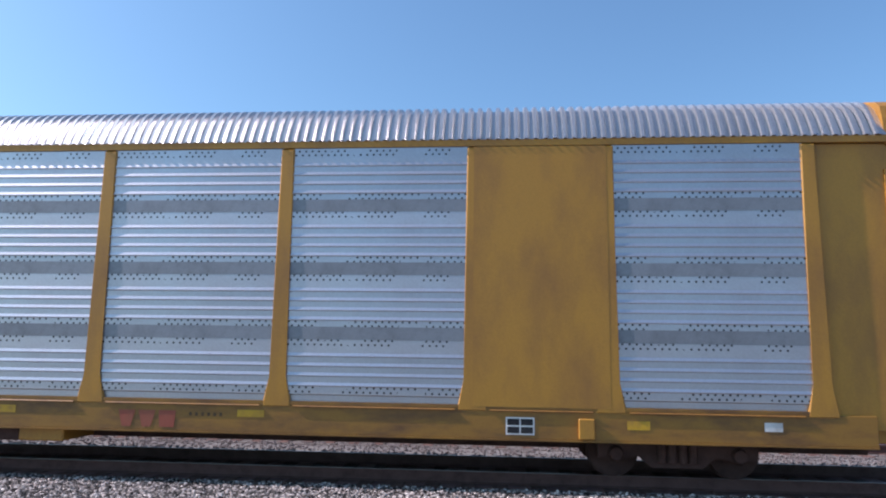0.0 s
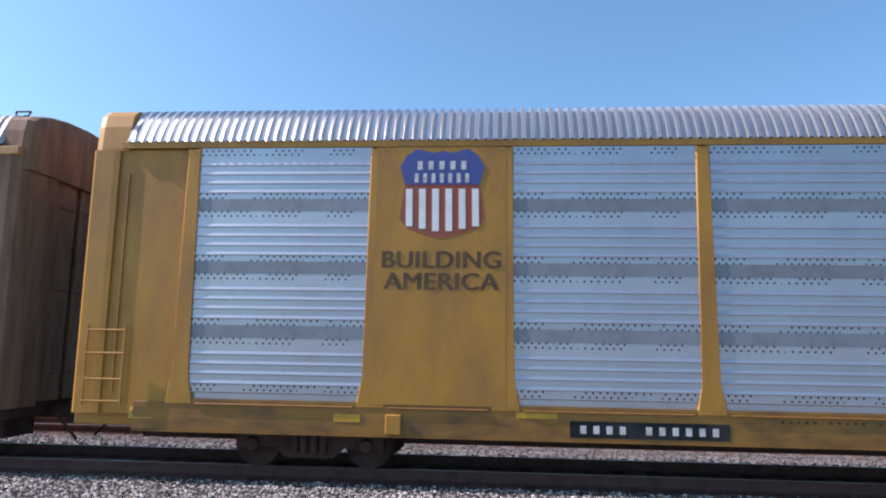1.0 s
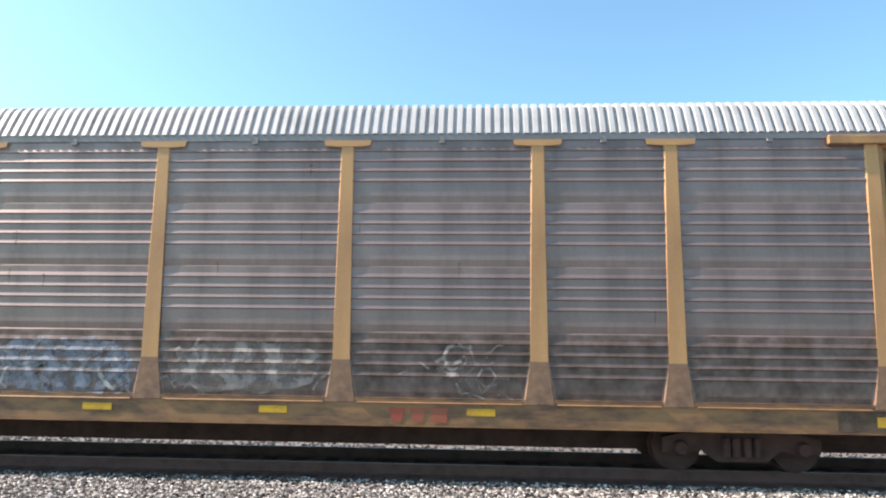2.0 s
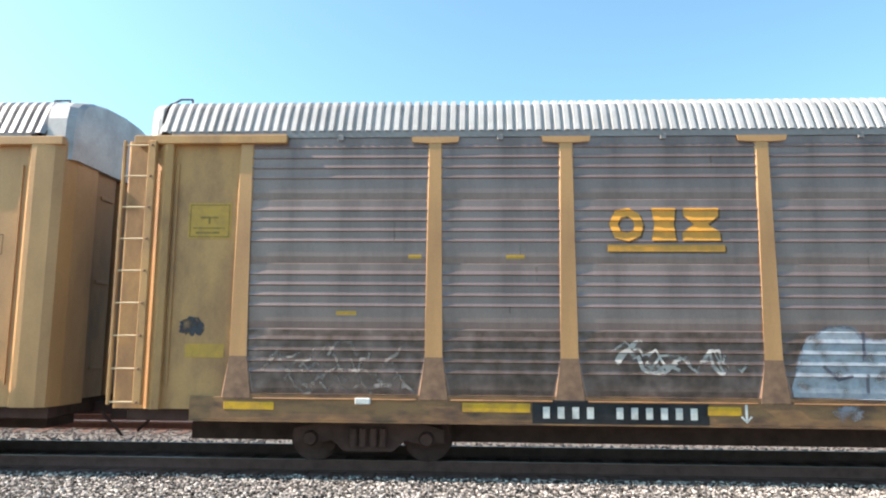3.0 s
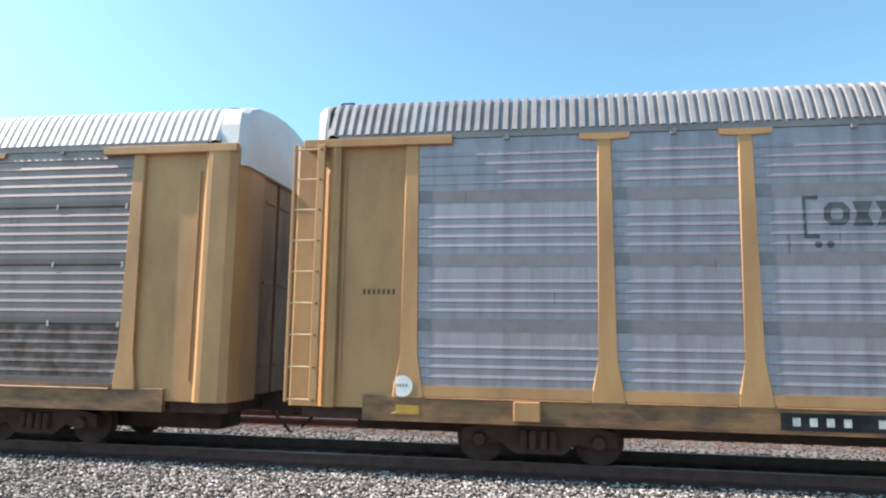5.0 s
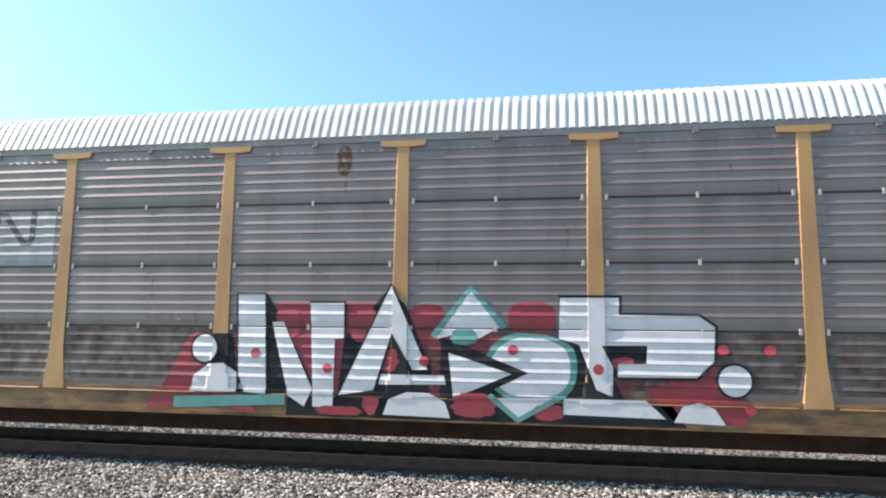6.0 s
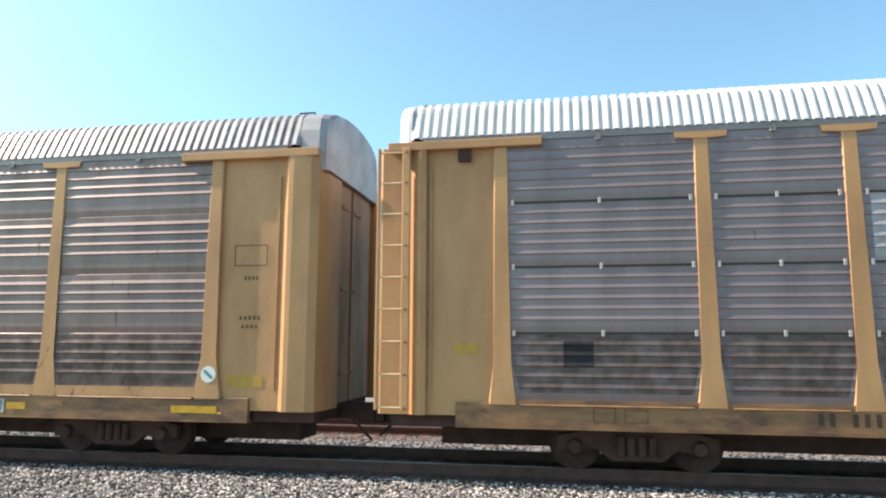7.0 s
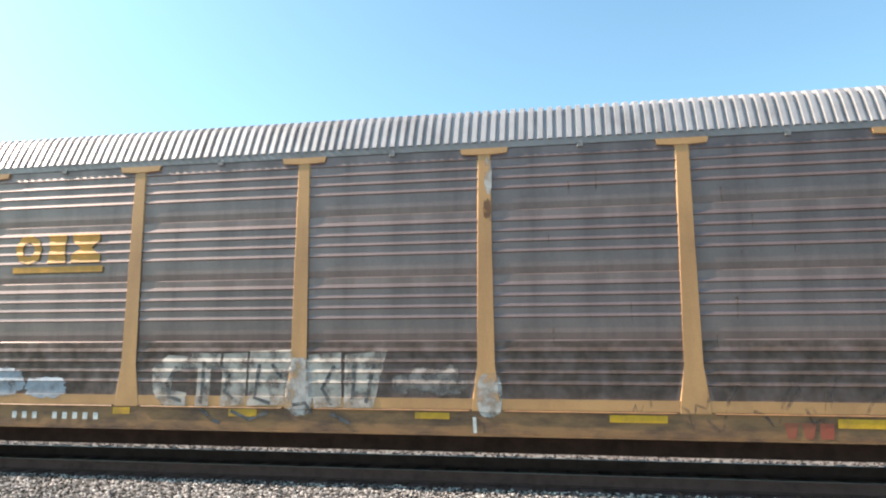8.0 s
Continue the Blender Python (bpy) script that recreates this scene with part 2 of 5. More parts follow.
WHITE_FIELD = material("white_field_paint", (0.36, 0.355, 0.375), 0.5, stain=(0.24, 0.23, 0.245), amount=0.9, patch=1.8, streak=(2, 1, 0.4))
# Bed under the train: grime plus the train's shade in one dark colour.
BED_SHADED = material("grimy_shaded_track_bed", (0.215, 0.125, 0.114), 0.95, stain=(0.14, 0.082, 0.074), amount=0.8, patch=3, grain=40, bump=0.8, spec=0.08)
BED_PALE = material("dusty_track_bed", (0.165, 0.143, 0.130), 0.95, stain=(0.10, 0.085, 0.078), amount=0.9, patch=2, grain=30, bump=0.9, spec=0.08)
STONE = material("ballast_stone", (0.175, 0.154, 0.141), 0.9, stain=(0.05, 0.044, 0.042), amount=0.95, patch=14, grain=120, bump=0.4)
nodes, links = STONE.node_tree.nodes, STONE.node_tree.links
island = nodes.new("ShaderNodeNewGeometry")
spread = nodes.new("ShaderNodeMapRange")
spread.inputs["To Min"].default_value, spread.inputs["To Max"].default_value = 0.10, 5.0
curve = nodes.new("ShaderNodeMath")
curve.operation, curve.inputs[1].default_value = "POWER", 2.1
links.new(island.outputs["Random Per Island"], curve.inputs[0])
links.new(curve.outputs[0], spread.inputs["Value"])
shade = nodes.new("ShaderNodeVectorMath")
shade.operation = "SCALE"
links.new(nodes["Principled BSDF"].inputs["Base Color"].links[0].from_socket, shade.inputs[0])
links.new(spread.outputs[0], shade.inputs["Scale"])
links.new(shade.outputs[0], nodes["Principled BSDF"].inputs["Base Color"])
GROUND = material("gravel_ground", (0.172, 0.154, 0.139), 0.95, stain=(0.115, 0.097, 0.09), amount=0.9, patch=0.6, grain=22, bump=0.9)
STONE_FAR = material("grimy_stone", (0.17, 0.142, 0.14), 0.9, stain=(0.07, 0.058, 0.056), amount=0.9, patch=10, grain=90, bump=0.4)
SCRUB = material("dry_scrub", (0.16, 0.14, 0.10), 0.9, stain=(0.09, 0.09, 0.06), amount=0.8, patch=0.5)
FARHILL = material("hazy_hill", (0.27, 0.265, 0.27), 1.0, stain=(0.22, 0.215, 0.22), amount=0.7, patch=0.01)


# ---- mesh helpers ----
def finish(name, bm, mats, smooth=False):
    me = bpy.data.meshes.new(name)
    bmesh.ops.recalc_face_normals(bm, faces=bm.faces[:])
    bm.to_mesh(me)
    bm.free()
    for m in (mats if isinstance(mats, (list, tuple)) else (mats,)):
        me.materials.append(m)
    if smooth:
        for p in me.polygons:
            p.use_smooth = True
    return me


def part(name, bm, mat, parent, label="", at=None):
    """One mesh object under a thing or a part; bm may be a bmesh or mesh data already made."""
    me = bm if isinstance(bm, bpy.types.Mesh) else finish(name, bm, mat)
    ob = new(name, me)
    ob.parent = parent
    if at is not None:
        ob.matrix_basis = at
    return tagged(ob, label)


def empty(name, label, category, group="", kind=""):
    ob = new(name)
    ob.empty_display_size = 0.3
    return tagged(ob, label, category, group, kind)


def box(bm, x0, x1, y0, y1, z0, z1, bevel=0.0):
    vs = [bm.verts.new(p) for p in ((x0, y0, z0), (x1, y0, z0), (x1, y1, z0), (x0, y1, z0),
                                    (x0, y0, z1), (x1, y0, z1), (x1, y1, z1), (x0, y1, z1))]
    fs = [bm.faces.new([vs[i] for i in f]) for f in ((0, 3, 2, 1), (4, 5, 6, 7), (0, 1, 5, 4), (1, 2, 6, 5), (2, 3, 7, 6), (3, 0, 4, 7))]
    if bevel:
        es = list({e for f in fs for e in f.edges})
        bmesh.ops.bevel(bm, geom=es, offset=bevel, segments=1, affect="EDGES")


def boxes(*sizes, bevel=0.0):
    bm = bmesh.new()
    for s in sizes:
        box(bm, *s, bevel=bevel)
    return bm


def prism(bm, outline, y0, y1):
    """Outline in x, z drawn out from y0 to y1."""
    a = [bm.verts.new((x, y0, z)) for x, z in outline]
    b = [bm.verts.new((x, y1, z)) for x, z in outline]
    bm.faces.new(a)
    bm.faces.new(b[::-1])
    n = len(a)
    for i in range(n):
        bm.faces.new((a[i], b[i], b[(i + 1) % n], a[(i + 1) % n]))


def rod(bm, p, q, r, n=8):
    p, q = Vector(p), Vector(q)
    m = Matrix.Translation((p + q) / 2) @ (q - p).to_track_quat("Z", "Y").to_matrix().to_4x4()
    bmesh.ops.create_cone(bm, cap_ends=True, segments=n, radius1=r, radius2=r, depth=(q - p).length, matrix=m)


# ---- ground, tracks, distance ----
BED = -0.20          # top of the ballast
TRACK_Y = 11.53      # the train's track
FAR_TRACK_Y = 16.05


def ground():
    bm = bmesh.new()
    ys = [-400, -30, -3, 2, 6.5, 8.2, 19.5, 21.5, 60, 400, 4000]
    zs = [BED - 0.3, BED - 0.3, BED - 0.25, BED - 0.2, BED - 0.08, BED, BED, BED - 0.35, BED - 0.4, BED - 0.6, BED - 0.8]
    xs = [-4000, -400, -60, -15, 15, 60, 400, 4000]
    grid = [[bm.verts.new((x, y, z)) for x in xs] for y, z in zip(ys, zs)]
    for r, s in zip(grid, grid[1:]):
        for i in range(len(xs) - 1):
            bm.faces.new((r[i], r[i + 1], s[i + 1], s[i]))
    tagged(new("ground", finish("ground", bm, GROUND)), "pale grey gravel ground around the tracks", "ground", kind="structure")


def stone_mesh(seed):
    rng = random.Random(seed)
    bm = bmesh.new()
    bmesh.ops.create_icosphere(bm, subdivisions=1, radius=0.5)
    for v in bm.verts:
        v.co *= rng.uniform(0.62, 1.1)
    return [v.co.copy() for v in bm.verts], [[v.index for v in f.verts] for f in bm.faces]


def ballast(name, x0, x1, y0, y1, count, low, high, seed, mat=STONE):
    rng = np.random.default_rng(seed)
    kinds = []
    for k in range(6):
        co, fs = stone_mesh(k + seed)
        kinds.append((np.array([tuple(c) for c in co]), np.array(fs)))
    verts, faces, base = [], [], 0
    for i in range(count):
        co, fs = kinds[i % 6]
        s = rng.uniform(low, high)
        a = rng.uniform(0, 6.283)
        c, n = math.cos(a), math.sin(a)
        p = co * (s * rng.uniform(0.8, 1.25), s, s * rng.uniform(0.55, 0.9))
        p = np.stack([p[:, 0] * c - p[:, 1] * n, p[:, 0] * n + p[:, 1] * c, p[:, 2]], 1)
        p += (rng.uniform(x0, x1), rng.uniform(y0, y1), BED + rng.uniform(-0.015, 0.032))
        verts.append(p)
        faces.append(fs + base)
        base += len(p)
    me = bpy.data.meshes.new(name)
    me.from_pydata(np.concatenate(verts).tolist(), [], np.concatenate(faces).tolist())
    me.materials.append(mat)
    tagged(new(name, me), "coarse pale grey crushed stone beside the rails", "ballast", kind="stuff")


def track(y, label):
    t = empty("railway_track", label, "track", kind="structure")
    t.location = (0, y, 0)
    for side in (-1, 1):
        c = side * 0.755
        bm = bmesh.new()
        for (w0, z0, w1, z1) in ((0.07, -0.172, 0.07, -0.158), (0.012, -0.158, 0.012, -0.045)):
            box(bm, -300, 300, c - w0, c + w0, z0, z1)
        part("rail", bm, RAILRUST, t, "rusty brown steel rail")
        part("rail_head", boxes((-300, 300, c - 0.037, c + 0.037, -0.045, -0.003)), RAILRUST, t)
        part("rail_top", boxes((-300, 300, c - 0.028, c + 0.028, -0.003, 0.0)), STEEL, t, "polished steel running surface")
    tie = finish("tie", boxes((-0.115, 0.115, -1.3, 1.3, -0.36, -0.174), bevel=0.012), TIE)
    for i in range(-60, 61):
        part("tie", tie, None, t, at=pose(i * 0.52 + (i * 37 % 7 - 3) * 0.008, (i * 53 % 9 - 4) * 0.01, 0, 0, 0, (i * 29 % 5 - 2) * 0.4))
    return t


def distance():
    rng = random.Random(7)
    bm = bmesh.new()
    n = 260
    prev = None
    for i in range(n + 1):
        x = -2600 + 5200 * i / n
        h = 62 + 14 * noise.noise(Vector((x * 0.0016, 3, 0))) + 6 * noise.noise(Vector((x * 0.012, 9, 0)))
        row = [bm.verts.new((x, 1500 + d, z)) for d, z in ((0, -3), (60, h * 0.55), (170, h), (420, -3))]
        if prev:
            for k in range(3):
                bm.faces.new((prev[k], row[k], row[k + 1], prev[k + 1]))
        prev = row
    tagged(new("backdrop", finish("backdrop", bm, FARHILL)), "low hazy blue-grey hills on the horizon", "hills", kind="structure")
    verts, faces, base = [], [], 0
    for i in range(2600):
        x, y = rng.uniform(-260, 180), rng.uniform(95, 240)
        s = rng.uniform(0.6, 2.2) * (0.7 + 0.7 * noise.noise(Vector((x * 0.03, y * 0.02, 0))))
        if s < 0.4:
            continue
        for k in range(16):
            c = Vector((x + rng.gauss(0, s * 0.5), y + rng.gauss(0, s * 0.5), BED - 0.4 + abs(rng.gauss(0, s * 0.55)) + s * 0.2))
            r = s * rng.uniform(0.12, 0.28)
            ps = [c + Vector((rng.gauss(0, 1), rng.gauss(0, 1), rng.gauss(0, 0.8))) * r for _ in range(4)]
            verts += [tuple(p) for p in ps]
            faces += [(base, base + 1, base + 2), (base, base + 2, base + 3), (base + 1, base + 3, base + 2), (base, base + 3, base + 1)]
            base += 4
    me = bpy.data.meshes.new("scrub")
    me.from_pydata(verts, [], faces)
    me.materials.append(SCRUB)
    tagged(new("scrub", me), "dry grey-brown desert scrub far beyond the tracks", "bushes", kind="stuff")


def track_bed():
    """Stone between and beside the rails; under the train coloured dark for grime and shade."""
    for y, half, mat, label in ((TRACK_Y, 1.25, BED_SHADED, "grimy ballast between the rails, coloured dark for the train's shade"), (FAR_TRACK_Y, 1.5, BED_PALE, "dusty grey ballast under the second track")):
        bm = boxes((-300, 300, y - half, y + half, BED - 0.1, BED + 0.012))
        tagged(new("track_bed", finish("track_bed", bm, mat)), label, "track bed", kind="structure")


ground()
track_bed()
track(TRACK_Y, "single railway track with rusty rails on dark ties in ballast")
track(FAR_TRACK_Y, "second parallel railway track on the far side of the train")
distance()

# ---- autorack cars ----
BAY, SHORT = 2.85, 1.941           # long and short side bays
POSTS = [-3.5 * BAY - SHORT, -2.5 * BAY - SHORT, -2.5 * BAY, -1.5 * BAY, -0.5 * BAY,
         0.5 * BAY, 1.5 * BAY, 2.5 * BAY, 2.5 * BAY + SHORT, 3.5 * BAY + SHORT]
FACE, SKIN, SILL_Y, BLIND_Y = 1.54, 1.515, 1.53, 1.475   # from the centre line: post face, sheet plane, sill face, blind end plate
FOOT, EAVE = 1.02, 4.84            # bottom and top of the side sheets
SHEET = (EAVE - FOOT) / 4
TRUCK_X, WHEEL_R = 10.05, 0.36
RIDGES = {"wide": [0.25 + 0.142 * k for k in range(4)], "plain": [0.33 + 0.155 * k for k in range(4)], "slit": [0.20 + 0.15 * k for k in range(5)]}


def sheet_profile(style):
    """Depth of the corrugated sheet over its height: list of (z, outwards)."""
    deep = {"wide": 0.034, "slit": 0.012, "plain": 0.012}[style]
    high = 0.019 if style == "plain" else 0.015
    pts = [(0.0, -deep), (0.105, -deep), (0.122, 0.0)] if style == "wide" else [(0.0, -deep), (0.10, 0.0)]
    for c in RIDGES[style]:
        pts += [(c - 0.020, 0.0), (c - 0.010, 0.010), (c - 0.002, 0.0115), (c + 0.040, 0.0)] if style == "wide" else [(c - 0.018, 0.0), (c - 0.008, 0.85 * high), (c, high), (c + 0.052, 0.0)]
    pts += [(SHEET - 0.012, 0.0), (SHEET, -deep)]
    return pts


def depth_at(z, style):
    """How far the side stands out at height z, on the sheets."""
    k = min(3, max(0, int((z - FOOT) / SHEET)))
    u = z - FOOT - k * SHEET
    if style == "wide" and ((k and u < 0.145) or (k < 3 and u > SHEET - 0.045)):
        return SKIN + 0.003
    pts = sheet_profile(style)
    for (z0, d0), (z1, d1) in zip(pts, pts[1:]):
        if z0 <= u <= z1:
            return SKIN + d0 + (d1 - d0) * (u - z0) / max(1e-6, z1 - z0)
    return SKIN


def sheet_mesh(width, style, mat, name):
    bm = bmesh.new()
    pts = sheet_profile(style)
    xs = (-width / 2, width / 2)
    front = [[bm.verts.new((x, -SKIN - d, z)) for x in xs] for z, d in pts]
    back = [[bm.verts.new((x, -SKIN + 0.045, z)) for x in xs] for z in (pts[0][0], pts[-1][0])]
    for a, b in zip(front, front[1:]):
        bm.faces.new((a[0], a[1], b[1], b[0]))
    bm.faces.new((back[0][0], back[1][0], back[1][1], back[0][1]))
    bm.faces.new((front[0][0], back[0][0], back[0][1], front[0][1]))
    bm.faces.new((front[-1][0], front[-1][1], back[1][1], back[1][0]))
    for k in (0, 1):
        bm.faces.new([r[k] for r in front] + [back[1][k], back[0][k]])
    return finish(name, bm, mat)


def post_half(z, flare):
    """Half the width of a post at height z: straight, then flaring to its foot."""
    top = FOOT + flare[0]
    if z >= top:
        return 0.105
    return 0.105 + (flare[1] - 0.105) * min(1.0, (top - z) / flare[0])


def post_mesh(flare, mat, foot_mat=None):
    bm = bmesh.new()
    zs = [FOOT - 0.07, FOOT, FOOT + flare[0], EAVE - 0.02]
    left = [(-post_half(z, flare), z) for z in zs]
    prism(bm, left + [(-x, z) for x, z in reversed(left)], -FACE, -SKIN + 0.04)
    bmesh.ops.bevel(bm, geom=[e for e in bm.edges if abs(e.verts[0].co.y + FACE) < 1e-4 and abs(e.verts[1].co.y + FACE) < 1e-4], offset=0.022, segments=1, affect="EDGES")
    bmesh.ops.bisect_plane(bm, geom=bm.verts[:] + bm.edges[:] + bm.faces[:], plane_co=(0, 0, FOOT + flare[0]), plane_no=(0, 0, 1), dist=1e-5)
    me = finish("post", bm, [mat, foot_mat or mat])
    for p in me.polygons:
        if p.center.z < FOOT + flare[0]:
            p.material_index = 1
    return me


def cap_mesh(mat):
    bm = bmesh.new()
    prism(bm, [(-0.36, EAVE - 0.005), (-0.34, EAVE - 0.085), (-0.14, EAVE - 0.10), (0.14, EAVE - 0.10), (0.34, EAVE - 0.085), (0.36, EAVE - 0.005)], -FACE - 0.012, -SKIN)
    return finish("post_cap", bm, mat)


def mirrored(arc):
    return arc + [(3.12 - d, z) for d, z in reversed(arc[:-1])]


ARCH = mirrored([(0.0, 0.0), (0.08, 0.165), (0.16, 0.33), (0.24, 0.475), (0.32, 0.56), (0.42, 0.603), (0.60, 0.65), (0.90, 0.71), (1.24, 0.755), (1.56, 0.77)])
ROUND_ARCH = mirrored([(0.0, 0.0), (0.075, 0.16), (0.16, 0.315), (0.25, 0.45), (0.36, 0.55), (0.50, 0.617), (0.68, 0.67), (0.93, 0.728), (1.24, 0.77), (1.56, 0.785)])
END_ARCH = mirrored([(0.0, -0.30), (0.0, 0.0), (0.03, 0.36), (0.08, 0.56), (0.20, 0.66), (0.50, 0.76), (0.95, 0.83), (1.56, 0.86)])


def roof_mesh(mat, x_end, groove, deep, crest, rise=1.0, arc=ARCH):
    """Arched roof of cross-wise corrugated sheet."""
    pitch, base = 0.142, EAVE + 0.085
    n = int(2 * x_end / pitch)
    verts, faces = [], []
    xs = []
    for i in range(n):
        x = -x_end + i * pitch
        xs += [(x, 0.0), (x + groove, 0.0), (x + groove + 0.015, deep), (x + crest, deep)]
    xs.append((x_end, 0.0))
    for x, out in xs:
        for d, z in arc:
            k = 0.968 + out / 1.56
            verts.append((x, (d - 1.56) * k, base + z * rise + out * min(1.0, 0.25 + z)))
    m = len(arc)
    for i in range(len(xs) - 1):
        for k in range(m - 1):
            faces.append((i * m + k, (i + 1) * m + k, (i + 1) * m + k + 1, i * m + k + 1))
    me = bpy.data.meshes.new("roof")
    me.from_pydata(verts, [], faces)
    me.materials.append(mat)
    return me


def gable(x0, x1, mat, scale=0.985, rise=1.0, skirt=0.30):
    """Square-shouldered end piece of the roof, closed at its outer face, which hangs down over the end doors."""
    bm = bmesh.new()
    rows = []
    for x, k in ((x0, 1.0), (x1 - math.copysign(0.16, x1), 1.0), (x1 - math.copysign(0.05, x1), 0.965), (x1, 0.90)):
        rows.append([bm.verts.new((x, (d - 1.56) * k * scale, EAVE + (z * (0.6 + 0.4 * k) * rise if z >= 0 else -skirt))) for d, z in END_ARCH])
    for a, b in zip(rows, rows[1:]):
        for k in range(len(END_ARCH) - 1):
            bm.faces.new((a[k], a[k + 1], b[k + 1], b[k]))
        bm.faces.new((a[-1], a[0], b[0], b[-1]))
    bm.faces.new(rows[-1])
    bm.faces.new(rows[0])
    return finish("roof_end", bm, mat)


def corner_mesh(mat, mirror, proud):
    """Corner panel at the end of the side, folded round to the end doors; its edge is a sloping flange."""
    bm = bmesh.new()
    if mirror > 0 and proud:
        plan = [(13.06, -1.45), (13.06, -1.48), (13.16, -1.585), (13.24, -1.59), (13.52, -1.57), (13.64, -1.50), (13.71, -1.25), (13.73, -0.70), (13.68, -0.70), (13.64, -1.22), (13.55, -1.45)]
    elif proud:
        plan = [(-13.04, -1.45), (-13.04, -1.56), (-13.13, -1.59), (-13.30, -1.48), (-13.74, -1.475), (-13.78, -1.44), (-13.70, -1.41)]
    else:
        plan = [(mirror * x, y) for x, y in ((13.13, -1.45), (13.13, -1.515), (13.22, -1.52), (13.52, -1.52), (13.56, -1.49), (13.5, -1.45))]
    lo, hi = 0.80, EAVE - 0.03
    a = [bm.verts.new((x, y, lo)) for x, y in plan]
    b = [bm.verts.new((x, y, hi)) for x, y in plan]
    n = len(plan)
    bm.faces.new(a)
    bm.faces.new(b[::-1])
    for i in range(n):
        bm.faces.new((a[i], a[(i + 1) % n], b[(i + 1) % n], b[i]))
    return finish("corner_panel", bm, mat)


def end_door(car, mat, s, label, out=0.0):
    """Two smooth folded door leaves with a dark joint between them."""
    for side in (-1, 1):
        plan = [(13.46, 1.45), (13.56, 1.36), (13.60, 1.10), (13.62, 0.06), (13.56, 0.06), (13.54, 1.08), (13.42, 1.40)]
        plan = [(s * (x + out), side * y) for x, y in plan]
        bm = bmesh.new()
        a = [bm.verts.new((x, y, 0.86)) for x, y in plan]
        b = [bm.verts.new((x, y, EAVE + 0.02)) for x, y in plan]
        n = len(plan)
        bm.faces.new(a)
        bm.faces.new(b[::-1])
        for i in range(n):
            bm.faces.new((a[i], a[(i + 1) % n], b[(i + 1) % n], b[i]))
        leaf = part("end_door", bm, mat, car, label)
        for z in (1.3, 2.7, 4.1):
            part("hinge", boxes((s * (13.61 + out) - 0.03, s * (13.61 + out) + 0.03, min(side * 0.12, side * 0.5), max(side * 0.12, side * 0.5), z, z + 0.06), bevel=0.008), mat, leaf)
    part("door_joint", boxes((min(s * 13.5, s * 13.55), max(s * 13.5, s * 13.55), -0.08, 0.08, 0.86, EAVE)), UNDER, car)


BOLT = finish("bolt", boxes((-0.018, 0.018, -0.01, 0.008, -0.018, 0.018), bevel=0.006), FOOT_RUST)


def ladder(parent, mat, mirror, side):
    """Two stiles and nine rungs on the corner; each is a piece of the ladder."""
    bm = boxes((-0.57, -0.525, -0.03, 0.03, 0, 3.92), (-0.18, -0.06, -0.03, 0.05, 0, 3.92), bevel=0.008)
    lad = part("ladder", bm, mat, parent, "yellow steel corner ladder",
               at=pose(-13.22, -1.60, 0.86) if side < 0 else pose(13.22, 1.60, 0.86, 0, 0, 180))
    rb = bmesh.new()
    rod(rb, (-0.55, -0.012, 0), (-0.115, -0.012, 0), 0.014)
    rung = finish("rung", rb, PALE_RUNG)
    for k in range(9):
        part("rung", rung, None, lad, at=pose(0, 0, 0.04 + k * 0.476))
        part("bolt", BOLT, None, lad, "dark bolt head", at=pose(-0.12, -0.036, 0.04 + k * 0.476))
    return lad


def truck_mesh_side():
    bm = bmesh.new()
    outline = [(-1.12, 0.30), (-1.12, 0.50), (-0.86, 0.56), (-0.45, 0.60), (-0.35, 0.66), (0.35, 0.66), (0.45, 0.60), (0.86, 0.56),
               (1.12, 0.50), (1.12, 0.30), (0.84, 0.27), (0.55, 0.33), (0.36, 0.17), (-0.36, 0.17), (-0.55, 0.33), (-0.84, 0.27)]
    prism(bm, outline, -0.06, 0.06)
    for x in (-0.865, 0.865):
        bmesh.ops.create_cone(bm, cap_ends=True, segments=14, radius1=0.12, radius2=0.09, depth=0.1, matrix=pose(x, -0.10, WHEEL_R, 90))
    for x in (-0.22, -0.08, 0.08, 0.22):
        bmesh.ops.create_cone(bm, cap_ends=True, segments=10, radius1=0.06, radius2=0.06, depth=0.26, matrix=pose(x, -0.085, 0.38))
    return finish("side_frame", bm, UNDER)


def wheelset_mesh():
    bm = bmesh.new()
    for s in (-1, 1):
        for (w, r, y) in ((0.11, WHEEL_R, 0.76), (0.03, WHEEL_R + 0.027, 0.695), (0.14, 0.11, 0.76)):
            bmesh.ops.create_cone(bm, cap_ends=True, segments=32, radius1=r, radius2=r, depth=w, matrix=pose(0, s * y, 0, 90))
        for k in range(4):
            a = math.pi / 2 * k
            bmesh.ops.create_cone(bm, cap_ends=True, segments=8, radius1=0.03, radius2=0.03, depth=0.13, matrix=pose(0.2 * math.cos(a), s * 0.765, 0.2 * math.sin(a), 90))
    rod(bm, (0, -1.0, 0), (0, 1.0, 0), 0.075, 14)
    return finish("wheelset", bm, UNDER)


SIDE_FRAME, WHEELSET = truck_mesh_side(), wheelset_mesh()
WHEELS = []


